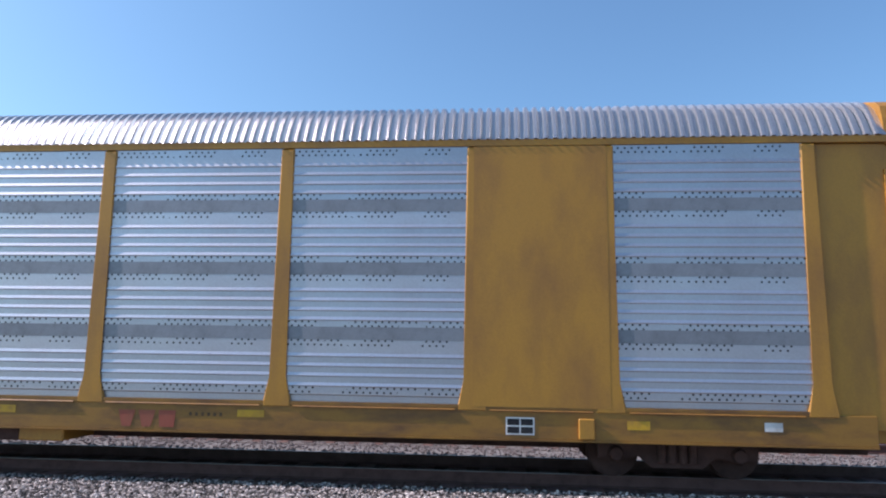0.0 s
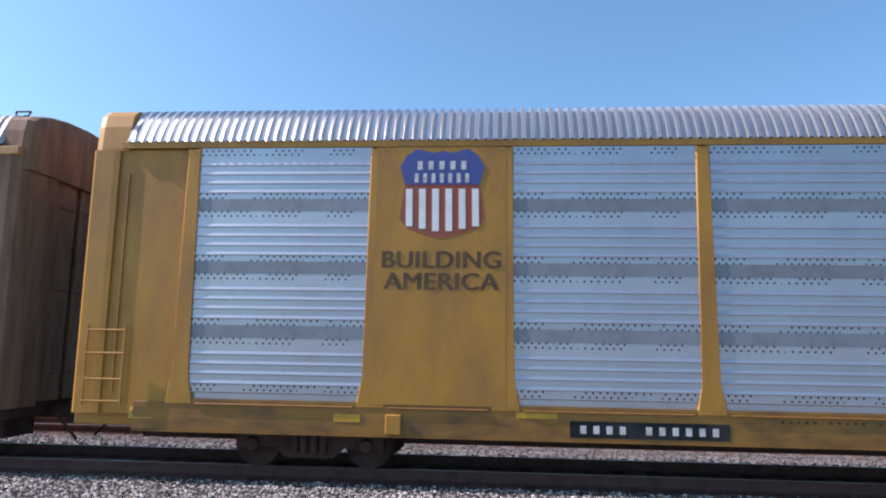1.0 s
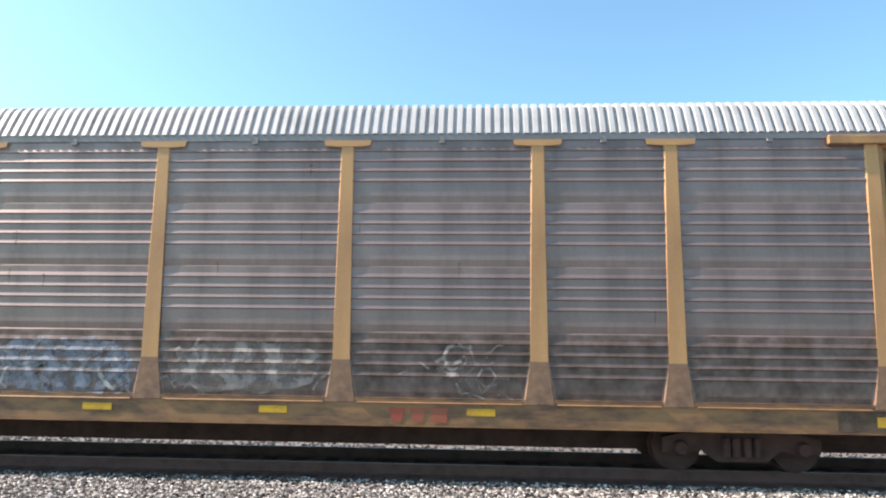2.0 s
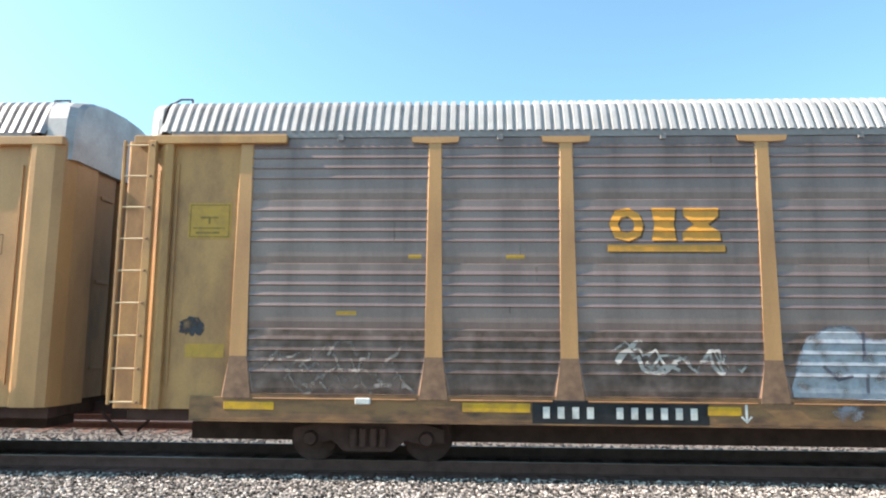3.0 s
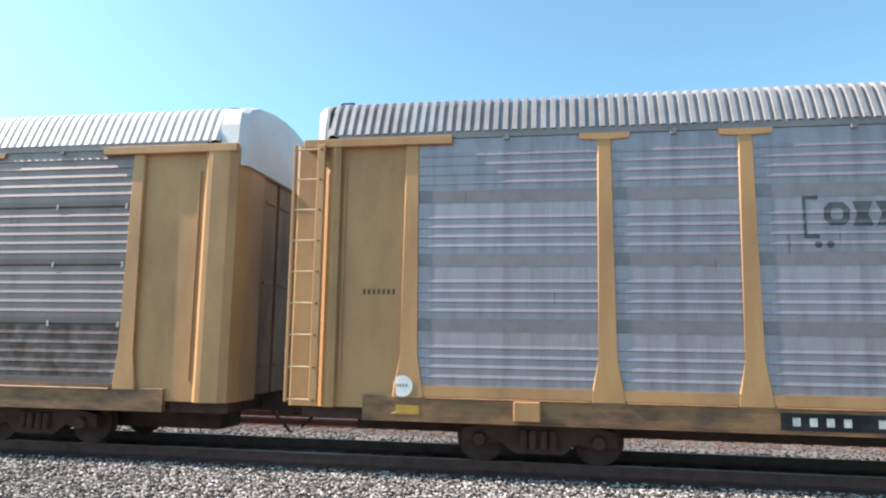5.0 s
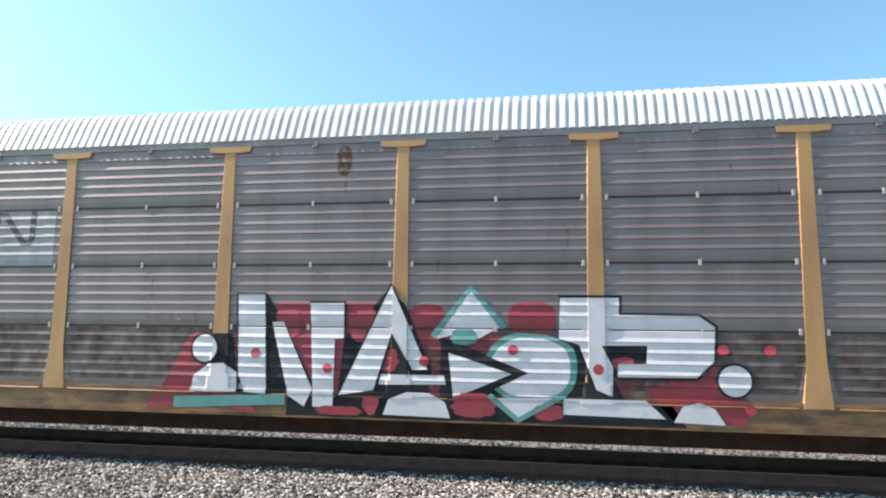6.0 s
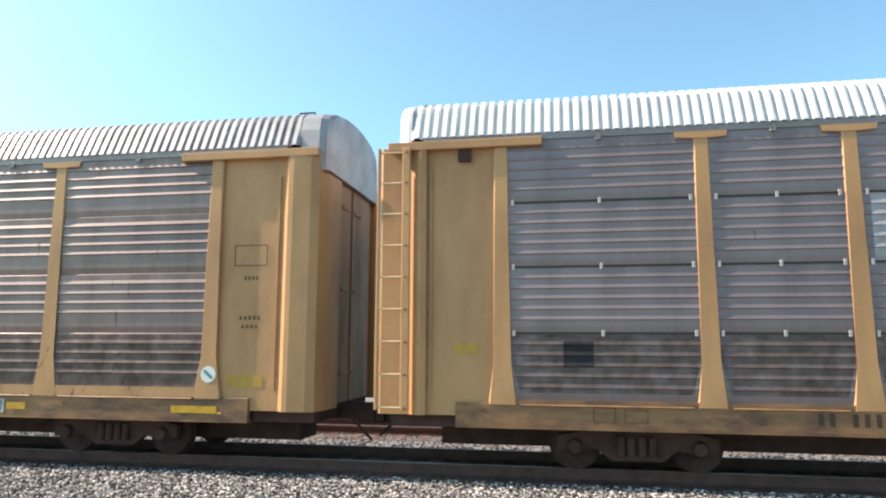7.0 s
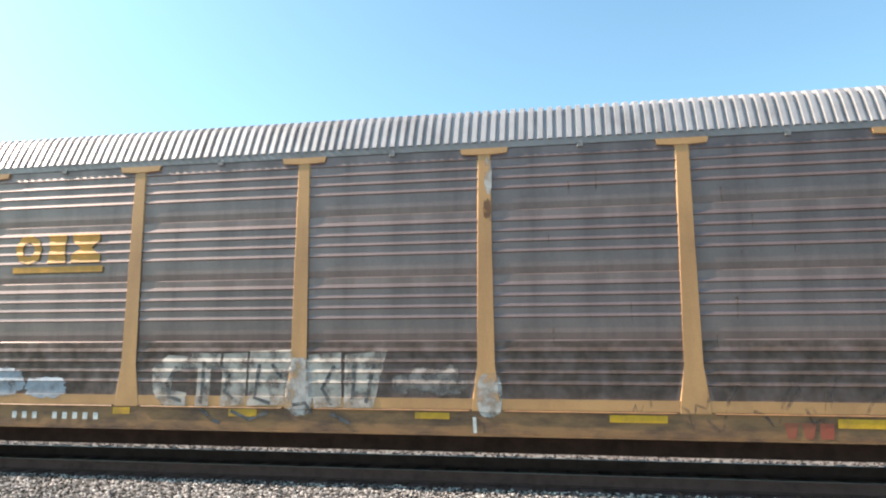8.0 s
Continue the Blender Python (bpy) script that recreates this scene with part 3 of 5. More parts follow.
def truck(car, x):
    bm = boxes((-0.2, 0.2, -1.0, 1.0, 0.36, 0.62), (-0.9, 0.9, -0.06, 0.06, 0.42, 0.5), bevel=0.02)
    t = part("truck", bm, UNDER, car, "dark grimy four-wheel truck", at=pose(x, 0, 0))
    part("side_frame", SIDE_FRAME, None, t, at=pose(0, -1.0, 0))
    part("side_frame", SIDE_FRAME, None, t, at=pose(0, 1.0, 0, 0, 0, 180))
    for dx in (-0.865, 0.865):
        w = part("wheelset", WHEELSET, None, t, at=pose(dx, 0, WHEEL_R))
        WHEELS.append((w, dx))
    return t


def coupler_mesh():
    bm = bmesh.new()
    box(bm, -0.55, 0.25, -0.08, 0.08, 0.56, 0.76, 0.015)
    prism(bm, [(0.2, 0.5), (0.2, 0.84), (0.45, 0.84), (0.5, 0.5)], -0.14, 0.02)
    box(bm, 0.30, 0.46, 0.02, 0.16, 0.53, 0.8, 0.02)
    rod(bm, (0.1, -0.25, 0.62), (0.5, -0.3, 0.25), 0.025)
    return finish("coupler", bm, UNDER)


COUPLER = coupler_mesh()
CROSSBEARER = finish("crossbearer", boxes((-0.06, 0.06, -1.4, 1.4, 0.66, FOOT - 0.05)), UNDER)


CLIP_MESH = finish("clip", boxes((-0.022, 0.022, -SKIN - 0.022, -SKIN, -0.042, 0.042), bevel=0.005), CLIP)


EAVE_TAB = finish("eave_tab", boxes((-0.045, 0.045, -FACE - 0.006, -SKIN + 0.01, EAVE - 0.055, EAVE + 0.03), bevel=0.008), EAVE_GREY)
LEDGES = {}


def ledge_mesh(width, mat):
    """Sloping strip along the top of the side sill, from post to post."""
    key = (round(width, 3), mat.name)
    if key not in LEDGES:
        bm = bmesh.new()
        cross = [(-SILL_Y + 0.02, FOOT - 0.065), (-SILL_Y - 0.020, FOOT - 0.065), (-SILL_Y - 0.024, FOOT - 0.052), (-SKIN - 0.004, FOOT - 0.024), (-SILL_Y + 0.02, FOOT - 0.024)]
        ends = [[bm.verts.new((x, y, z)) for y, z in cross] for x in (-width / 2, width / 2)]
        bm.faces.new(ends[0])
        bm.faces.new(ends[1][::-1])
        for k in range(5):
            bm.faces.new((ends[0][k], ends[0][(k + 1) % 5], ends[1][(k + 1) % 5], ends[1][k]))
        LEDGES[key] = finish("sill_ledge", bm, mat)
    return LEDGES[key]


def autorack(name, style):
    """One tall enclosed car carrier on its two trucks, origin at rail height in its middle."""
    paint, skin, roofing = style["paint"], style["skin"], style["roof"]
    car = empty("autorack_car", style["label"], "railway car", "cars of the freight train")
    # underframe
    low = style.get("sill_low", 0.64)
    bm = bmesh.new()
    for s in (-1, 1):
        y0, y1 = sorted((s * SILL_Y, s * (SILL_Y - 0.09)))
        box(bm, -12.6, 12.6, y0, y1, low, FOOT - 0.03, 0.006)
        y0, y1 = sorted((s * (SILL_Y + 0.012), s * (SILL_Y - 0.15)))
        box(bm, -12.6, 12.6, y0, y1, low - 0.022, low)
    part("side_sill", bm, style.get("sill", paint), car, style.get("sill_label", "yellow-painted side sill"))
    part("rack_foot", boxes((-12.05, 12.05, -SKIN - 0.022, -SKIN + 0.05, FOOT - 0.03, FOOT + style.get("foot", 0.02)),
                            (-12.05, 12.05, SKIN - 0.05, SKIN + 0.022, FOOT - 0.03, FOOT + style.get("foot", 0.02))), style.get("sill", paint) if style.get("foot", 0.02) < 0.05 else paint, car)
    for turn in (0, 180):
        for a, b in zip(POSTS, POSTS[1:]):
            part("sill_ledge", ledge_mesh(b - a - 0.5, style.get("sill", paint)), None, car, at=pose(0, 0, 0, 0, 0, turn) @ pose((a + b) / 2, 0, 0))
    part("centre_sill", boxes((-13.0, 13.0, -0.38, 0.38, style.get("keel", 0.30), FOOT - 0.1)), UNDER, car, "dark underframe beam")
    for k in range(17):
        part("crossbearer", CROSSBEARER, None, car, at=pose(-12 + 1.5 * k, 0, 0))
    part("deck", boxes((-13.5, 13.5, -1.40, 1.40, FOOT - 0.045, FOOT + 0.01)), UNDER, car)
    # sides
    if style.get("eave_paint"):
        eave = boxes((-13.1, 13.1, -FACE + 0.005, -SKIN + 0.05, EAVE - 0.005, EAVE + 0.095), (-13.1, 13.1, SKIN - 0.05, FACE - 0.005, EAVE - 0.005, EAVE + 0.095))
        part("eave_beam", eave, paint, car)
    else:
        eave = boxes((-13.1, 13.1, -FACE + 0.005, -SKIN + 0.05, EAVE - 0.005, EAVE + 0.095), (-13.1, 13.1, SKIN - 0.05, FACE - 0.005, EAVE - 0.005, EAVE + 0.095))
        part("eave_beam", eave, EAVE_GREY, car, "grey steel eave beam")
    post = post_mesh(style["flare"], style.get("post", paint), style.get("post_foot"))
    cap = None if style.get("eave_paint") else cap_mesh(style.get("post", paint))
    sheets = {}
    for w in (BAY, SHORT):
        sheets[w] = sheet_mesh(w - 0.16, style["sheet"], skin, "side_sheet")
    # flat strips over the recesses, their shade put into the colour
    bands = {w: finish("sheet_band", boxes((-w / 2 + 0.09, w / 2 - 0.09, -SKIN - 0.003, -SKIN + 0.03, -0.045, 0.145)), style.get("band", RECESS_SHADE)) for w in (BAY, SHORT)}
    wall = finish("bay_plate", boxes((-SHORT / 2, SHORT / 2, -SILL_Y - 0.012, -SKIN + 0.03, FOOT, EAVE - 0.02)), paint)
    for turn in (0, 180):
        m = pose(0, 0, 0, 0, 0, turn)
        for x in POSTS:
            p = part("post", post, None, car, at=m @ pose(x, 0, 0))
            if cap:
                part("post_cap", cap, None, p)
        for i, (x0, x1) in enumerate(zip(POSTS, POSTS[1:])):
            if style.get("blank") and i in (1, 7):
                part("bay_plate", wall, None, car, at=m @ pose((x0 + x1) / 2, 0, 0))
                continue
            w = BAY if x1 - x0 > 2.4 else SHORT
            for k in range(4):
                part("side_sheet", sheets[w], None, car, at=m @ pose((x0 + x1) / 2, 0, FOOT + k * SHEET))
                if style["sheet"] == "wide" and k:
                    part("sheet_band", bands[w], None, car, "dark grey strip, coloured for the shaded recess between sheets", at=m @ pose((x0 + x1) / 2, 0, FOOT + k * SHEET))
                if style["sheet"] == "slit" and k:
                    sb = boxes((-w / 2 + 0.16, w / 2 - 0.16, -SKIN - 0.016, -SKIN + 0.01, -0.014, 0.014))
                    slit = part("slot", sb, SLIT, car, "dark slot between sheets", at=m @ pose((x0 + x1) / 2, 0, FOOT + k * SHEET))
                    for c in (-w / 2 + 0.17, 0, w / 2 - 0.17):
                        part("clip", CLIP_MESH, None, slit, "small pale clip", at=pose(c, 0, 0))
            if cap:
                part("eave_tab", EAVE_TAB, None, car, "small grey tab under the eave", at=m @ pose((x0 + x1) / 2, 0, 0))
        # blind end bays
        for s in (-1, 1):
            x0, x1 = sorted((s * 12.0, s * 13.2))
            bm = boxes((x0, x1, -BLIND_Y, -BLIND_Y + 0.06, FOOT - 0.22, EAVE - 0.02))
            fx = s * 12.98
            box(bm, fx - 0.018, fx + 0.018, -BLIND_Y - 0.025, -BLIND_Y, FOOT + 0.1, EAVE - 0.4)
            part("end_plate", bm, paint, car, at=m)
            if cap:
                x0, x1 = sorted((s * 11.3, s * 13.64))
                part("end_lintel", boxes((x0, x1, -FACE - 0.055, -BLIND_Y, EAVE - 0.1, EAVE + 0.03), bevel=0.008), paint, car, at=m)
            part("corner_panel", corner_mesh(style.get("corner", paint) if s > 0 else paint, s, cap is not None), None, car, at=m)
    for s in (-1, 1):
        end_door(car, style.get("door", END_BROWN), s, "dark brown folding end door", 0.07 if cap and s > 0 else 0.0)
        part("coupler", COUPLER, None, car, at=pose(s * 13.72, 0, 0, 0, 0, 0 if s > 0 else 180))
        part("end_sill", boxes((min(s * 12.6, s * 13.6), max(s * 12.6, s * 13.6), -1.35, 1.35, 0.62, 0.84), bevel=0.01), UNDER if cap else paint, car)
        if cap:
            part("roof_end", gable(s * 13.3, 13.76 if s > 0 else -13.52, style.get("gable", roofing) if s > 0 else roofing, 0.95 if s > 0 else 0.935, style.get("rise", 1.0), 0.30 if s > 0 else 0.05), None, car, "bare metal roof end")
        else:
            part("roof_end", gable(s * 13.0, s * 13.60, paint, 0.965, 1.0, 0.04), None, car)
    part("roof", roof_mesh(roofing, 13.3 if cap else 13.06, 0.044 if cap else 0.050, 0.05 if cap else 0.06, 0.128 if cap else 0.108, style.get("rise", 1.0), ARCH if cap else ROUND_ARCH), None, car, style["roof_label"])
    if cap:
        for s in (-1, 1):
            bm = bmesh.new()
            tip = 13.37 if s > 0 else 13.30
            run = [(s * 13.05, -0.95, 5.56), (s * 13.05, -0.95, 5.66), (s * (tip - 0.06), -0.95, 5.66)] + [(s * tip, -1.56 + d + 0.06, EAVE + 0.10 + z) for d, z in ARCH[5:0:-1]]
            for p, q in zip(run, run[1:]):
                rod(bm, p, q, 0.016)
            part("roof_grab", bm, UNDER, car, "dark roof grab iron")
    if style.get("ladder"):
        ladder(car, paint, 1, -1)
        ladder(car, paint, 1, 1)
    truck(car, -TRUCK_X)
    truck(car, TRUCK_X)
    return car


# ---- markings that follow the car's side ----
def side_depth(style, x, z):
    """Distance of the near side's surface from the centre line at x, z."""
    d = SILL_Y if z < FOOT - 0.03 else depth_at(z, style["sheet"])
    if z < FOOT - 0.03:
        d = max(d, SILL_Y)
    if FOOT - 0.03 <= z < FOOT + style.get("foot", 0.02):
        d = max(d, SKIN + 0.022)
    for p in POSTS:
        if FOOT - 0.07 < z < EAVE and abs(x - p) <= post_half(z, style["flare"]) + 0.012:
            d = FACE
    if style.get("blank") and any(POSTS[i] < x < POSTS[i + 1] for i in (1, 7)) and z > FOOT and d < SILL_Y:
        d = SILL_Y + 0.012
    if abs(x) > 12.03 and z > 0.8:
        d = max(BLIND_Y, d if abs(x) < 12.1 else 0)
    return d


def pieces(outlines):
    """Outlines that share a corner belong to one painted shape."""
    groups = []
    for o in outlines:
        keys = {(round(x, 4), round(z, 4)) for x, z in o}
        near = [g for g in groups if g[0] & keys]
        groups = [g for g in groups if not (g[0] & keys)]
        groups.append((keys.union(*[g[0] for g in near]), sum([g[1] for g in near], []) + [o]))
    return [g[1] for g in groups]


def drape(car, style, name, outlines, mat, lift=0.006, parent=None, label=""):
    """Paint shapes (outlines in x, z) laid onto the relief of the car's side, each a part."""
    for k, shape in enumerate(pieces(outlines)):
        lay(car, style, name, shape, mat, lift, parent, label)


def lay(car, style, name, outlines, mat, lift, parent, label):
    bm = bmesh.new()
    for o in outlines:
        vs = [bm.verts.new((x, 0, z)) for x, z in o]
        es = [bm.edges.new((vs[i], vs[(i + 1) % len(vs)])) for i in range(len(vs))]
        bmesh.ops.triangle_fill(bm, use_beauty=True, use_dissolve=False, edges=es)
    zlo = min(v.co.z for v in bm.verts)
    zhi = max(v.co.z for v in bm.verts)
    xlo = min(v.co.x for v in bm.verts)
    xhi = max(v.co.x for v in bm.verts)
    cuts = {FOOT - 0.073, FOOT - 0.067, FOOT - 0.035, FOOT - 0.028, FOOT + style.get("foot", 0.02) - 0.003, FOOT + style.get("foot", 0.02) + 0.003}
    for k in range(4):
        for u, d in sheet_profile(style["sheet"]):
            cuts.add(FOOT + k * SHEET + u)
        if style["sheet"] == "wide" and k:
            for u in (-0.047, -0.043, 0.143, 0.147):
                cuts.add(FOOT + k * SHEET + u)
    ups = set()
    for p in POSTS:
        for h in (0.114, 0.120, 0.17, 0.21, 0.25):
            ups.update((p - h, p + h))
    for z in sorted(cuts):
        if zlo < z < zhi:
            bmesh.ops.bisect_plane(bm, geom=bm.verts[:] + bm.edges[:] + bm.faces[:], plane_co=(0, 0, z), plane_no=(0, 0, 1), dist=1e-5)
    for x in sorted(ups):
        if xlo < x < xhi:
            bmesh.ops.bisect_plane(bm, geom=bm.verts[:] + bm.edges[:] + bm.faces[:], plane_co=(x, 0, 0), plane_no=(1, 0, 0), dist=1e-5)
    for v in bm.verts:
        v.co.y = -side_depth(style, v.co.x, v.co.z) - lift
    me = finish(name, bm, mat)
    return part(name, me, None, parent or car, label)


def rect(x0, x1, z0, z1):
    return [(x0, z0), (x1, z0), (x1, z1), (x0, z1)]


def disc(x, z, r, n=20, rz=None):
    return [(x + r * math.cos(6.28319 * k / n), z + (rz or r) * math.sin(6.28319 * k / n)) for k in range(n)]


def words(car, text, x0, x1, z0, z1, y, mat, name, label, heavy=0.0):
    """Lettering stretched to a box on a flat plate."""
    cu = bpy.data.curves.new(name, "FONT")
    cu.body, cu.size, cu.space_character = text, 1.0, 1.06
    tmp = bpy.data.objects.new("tmp", cu)
    flat = bpy.data.meshes.new_from_object(tmp)
    bpy.data.objects.remove(tmp)
    xs, ys = [v.co.x for v in flat.vertices], [v.co.y for v in flat.vertices]
    verts, faces = [], []
    for k in (-1, 1) if heavy else (0,):
        base = len(verts)
        verts += [(x0 + (v.co.x - min(xs)) / (max(xs) - min(xs)) * (x1 - x0) + k * heavy, -y - 0.0015 * k, z0 + (v.co.y - min(ys)) / (max(ys) - min(ys)) * (z1 - z0)) for v in flat.vertices]
        faces += [[base + n for n in p.vertices] for p in flat.polygons]
    me = bpy.data.meshes.new(name)
    me.from_pydata(verts, [], faces)
    me.materials.append(mat)
    return part(name, me, None, car, label)


def bars(x0, x1, z0, z1, n, gap=()):
    """Plain bars standing for a line of characters."""
    w = (x1 - x0) / n
    return [rect(x0 + i * w + w * 0.24, x0 + (i + 1) * w - w * 0.30, z0, z1) for i in range(n) if i not in gap]


def number_board(car, style, x0, x1, z0, z1, n, gap, mat=OFFWHITE, back=BLACK):
    if back:
        drape(car, style, "number_board", [rect(x0, x1, z0, z1)], back, 0.004, label="black painted number board")
    h = (z1 - z0) * 0.26
    drape(car, style, "number_mark", bars(x0 + 0.1, x1 - 0.1, z0 + h, min(z1 - h, z0 + h + 0.16), n, gap), mat, 0.008, label="line of worn painted marks")


A = dict(sill=SILL_YELLOW, paint=YELLOW_DEEP, skin=SHEET_BLUE, roof=ROOF_CLEAN, sheet="wide", flare=(0.36, 0.21), blank=True, eave_paint=True, sill_low=0.58, keel=0.33, foot=0.02,
         label="bright yellow autorack car with clean galvanised side sheets", roof_label="corrugated galvanised roof")
B = dict(gable=RUST_PANEL, corner=RUST_PANEL, door=RUST_PANEL, sill=SILL_DIRTY, paint=YELLOW_RUST, post=YELLOW_TAN, post_foot=FOOT_RUST, skin=SHEET_BROWN, roof=ROOF_PALE, sheet="plain", flare=(0.55, 0.22), ladder=True, sill_low=0.66, keel=0.23,
         rise=0.93, label="grimy brown-grey autorack car with rusty yellow posts", roof_label="weathered corrugated roof", sill_label="rust-stained side sill")
C = dict(door=DOOR_SHADED, band=RECESS_SHADE_DULL, sill=SILL_DIRTY, paint=YELLOW_TAN, skin=SHEET_SILVER, roof=ROOF_DULL, sheet="wide", flare=(0.55, 0.24), ladder=True, sill_low=0.65, keel=0.36, foot=0.12,
         label="silver autorack car with pale yellow posts and black graffiti", roof_label="weathered corrugated roof")
D = dict(sill=SILL_DIRTY, paint=YELLOW_TAN, skin=SHEET_GREY, roof=ROOF_WHITE, sheet="slit", flare=(0.52, 0.20), ladder=True, sill_low=0.66, keel=0.25,
         rise=1.05, door=DOOR_SHADED, label="dull grey autorack car with yellow posts and colourful graffiti", roof_label="white corrugated roof")
E = dict(door=DOOR_SHADED, sill=SILL_DIRTY, paint=YELLOW_TAN, skin=SHEET_SOOTY, roof=ROOF_DULL, sheet="plain", flare=(0.58, 0.22), sill_low=0.64, keel=0.23, foot=0.12,
         label="dark grey-brown autorack car with faded yellow posts", roof_label="weathered corrugated roof")
CARS = [(autorack("car", s), s) for s in (A, B, C, D, E)]
car_a, car_b, car_c, car_d, car_e = [c for c, s in CARS]


def loop(x0, x1, z0, z1, r=0.2, n=5, lean=0.0):
    """Rounded rectangle, leaning sideways towards its foot."""
    r = min(r, (x1 - x0) / 2 - 0.01, (z1 - z0) / 2 - 0.01)
    pts = []
    for cx, cz, a0 in ((x1 - r, z1 - r, 0), (x0 + r, z1 - r, 90), (x0 + r, z0 + r, 180), (x1 - r, z0 + r, 270)):
        for k in range(n + 1):
            a = radians(a0 + 90 * k / n)
            z = cz + r * math.sin(a)
            x = cx + r * math.cos(a) + lean * (z1 - z) / (z1 - z0)
            v = noise.noise_vector(Vector((x * 1.9, z * 1.9, x0)))
            pts.append((x + 0.075 * v.x, z + 0.075 * v.y))
    return pts


def line(points, w, closed=False):
    """A painted line with mitred corners, as quads that share their ends."""
    n = len(points)
    sides = []
    for i, (x, z) in enumerate(points):
        a = Vector(points[i - 1]) if (i or closed) else None
        b = Vector(points[(i + 1) % n]) if (i < n - 1 or closed) else None
        p = Vector((x, z))
        d = ((b - p).normalized() if b is not None else Vector((0, 0))) + ((p - a).normalized() if a is not None else Vector((0, 0)))
        d = d.normalized() if d.length > 1e-4 else Vector((1, 0))
        o = Vector((-d.y, d.x)) * w / 2
        sides.append(((p - o).to_tuple(), (p + o).to_tuple()))
    return [[sides[i][0], sides[(i + 1) % n][0], sides[(i + 1) % n][1], sides[i][1]] for i in range(n if closed else n - 1)]


def rounded(points, times=3):
    """A closed outline drawn as a soft curve through its corners."""
    n, out = len(points), []
    for i in range(n):
        a, b, c, d = (Vector(points[(i + k) % n]) for k in (-1, 0, 1, 2))
        for k in range(times):
            u = k / times
            q = 0.5 * (2 * b + (c - a) * u + (2 * a - 5 * b + 4 * c - d) * u * u + (3 * b - a - 3 * c + d) * u ** 3)
            out.append((q.x, q.y))
    return out


def sill_blocks(car, style, x0, x1, z0, z1, mat):
    """Three worn painted blocks in a row, narrower towards the foot."""
    w = (x1 - x0) / 3
    for k in range(3):
        a, f = x0 + k * w, (0.26, 0.26, 0.12)[k]
        drape(car, style, "sill_mark", [[(a + w * f, z0), (a + w * (0.95 - f), z0), (a + w * 0.9, z1), (a + w * 0.05, z1)]], mat, 0.005, label="worn painted block on the sill")


def blot(x0, x1, z0, z1, seed, n=44, rough=0.16):
    """Ragged patch of sprayed paint that fills a box."""
    cx, cz, out = (x0 + x1) / 2, (z0 + z1) / 2, []
    for k in range(n):
        a = 6.28319 * k / n
        c, s = math.cos(a), math.sin(a)
        q = (abs(c) ** 3 + abs(s) ** 3) ** -0.3333
        q *= 1 - rough * (0.5 + 0.5 * noise.noise(Vector((3 * c + seed, 3 * s, seed * 1.7)))) - rough * 0.8 * abs(noise.noise(Vector((11 * c, 11 * s + seed, 2))))
        out.append((cx + q * c * (x1 - x0) / 2, cz + q * s * (z1 - z0) / 2))
    return out


def scrawl(x0, x1, z0, z1, n, seed, rough=0.34):
    """A row of ragged letter-like patches."""
    rng, w = random.Random(seed), (x1 - x0) / n
    out = [blot(x0, x1, z0 + (z1 - z0) * 0.08, z1 - (z1 - z0) * 0.12, seed + 0.4, 90, rough * 0.8)]
    for i in range(n):
        out.append(blot(x0 + i * w - w * rng.uniform(0.1, 0.3), x0 + (i + 1) * w + w * rng.uniform(0, 0.2), z0 + (z1 - z0) * rng.uniform(0, 0.25), z1 - (z1 - z0) * rng.uniform(0, 0.3), seed + i * 1.3, 36, rough))
    return out


def patches(car, style, shapes, mat, label):
    for i, o in enumerate(shapes):
        drape(car, style, "graffiti_fill", [o], mat, 0.005 + 0.0012 * i, label=label)


# bright yellow car: shield, slogan, number board, sill marks
plate = SILL_Y + 0.012
cx, top, foot, half = -8.08, 4.79, 3.42, 0.62
shield = [(-0.62, 0.60), (-0.70, 0.80), (-0.60, 0.92), (-0.42, 1.0), (-0.16, 0.955), (0, 0.975), (0.16, 0.955), (0.42, 1.0), (0.60, 0.92), (0.70, 0.80), (0.62, 0.60),
          (0.66, 0.40), (0.70, 0.22), (0.58, 0.12), (0.25, 0.04), (0, 0.0), (-0.25, 0.04), (-0.58, 0.12), (-0.70, 0.22), (-0.66, 0.40)]
shield = [(cx + x * 0.9, foot + z * (top - foot)) for x, z in shield]
drape(car_a, A, "shield", [shield], RED, 0.004, label="red shield emblem with pale stripes and navy top")
split = foot + 0.56 * (top - foot)
drape(car_a, A, "shield_top", [[(x, max(z, split)) for x, z in shield if z > split - 0.08]], BLUE, 0.008, label="navy upper field of the emblem")
drape(car_a, A, "stripe", [[(cx - 0.53 + k * 0.197, foot + 0.10 + 0.09 * abs(k - 2.5) / 2.5), (cx - 0.43 + k * 0.197, foot + 0.10 + 0.09 * abs(k - 2.5) / 2.5),
                            (cx - 0.44 + k * 0.197, split - 0.01), (cx - 0.54 + k * 0.197, split - 0.01)] for k in range(6)], WHITE, 0.008, label="white upright stripes")
drape(car_a, A, "emblem_bar", bars(cx - 0.41, cx + 0.41, 4.47, 4.60, 5) + bars(cx - 0.44, cx + 0.44, 4.27, 4.41, 7), OFFWHITE, 0.012, label="two rows of white bars")
words(car_a, "BUILDING", -8.94, -7.21, 2.99, 3.24, plate + 0.004, LETTER, "slogan", "dark brown painted word BUILDING", 0.014)
words(car_a, "AMERICA", -8.91, -7.24, 2.67, 2.92, plate + 0.004, LETTER, "slogan", "dark brown painted word AMERICA", 0.014)
number_board(car_a, A, -6.23, -4.05, 0.62, 0.85, 11, (4,))
sill_blocks(car_a, A, 1.87, 2.80, 0.63, 0.87, RED)
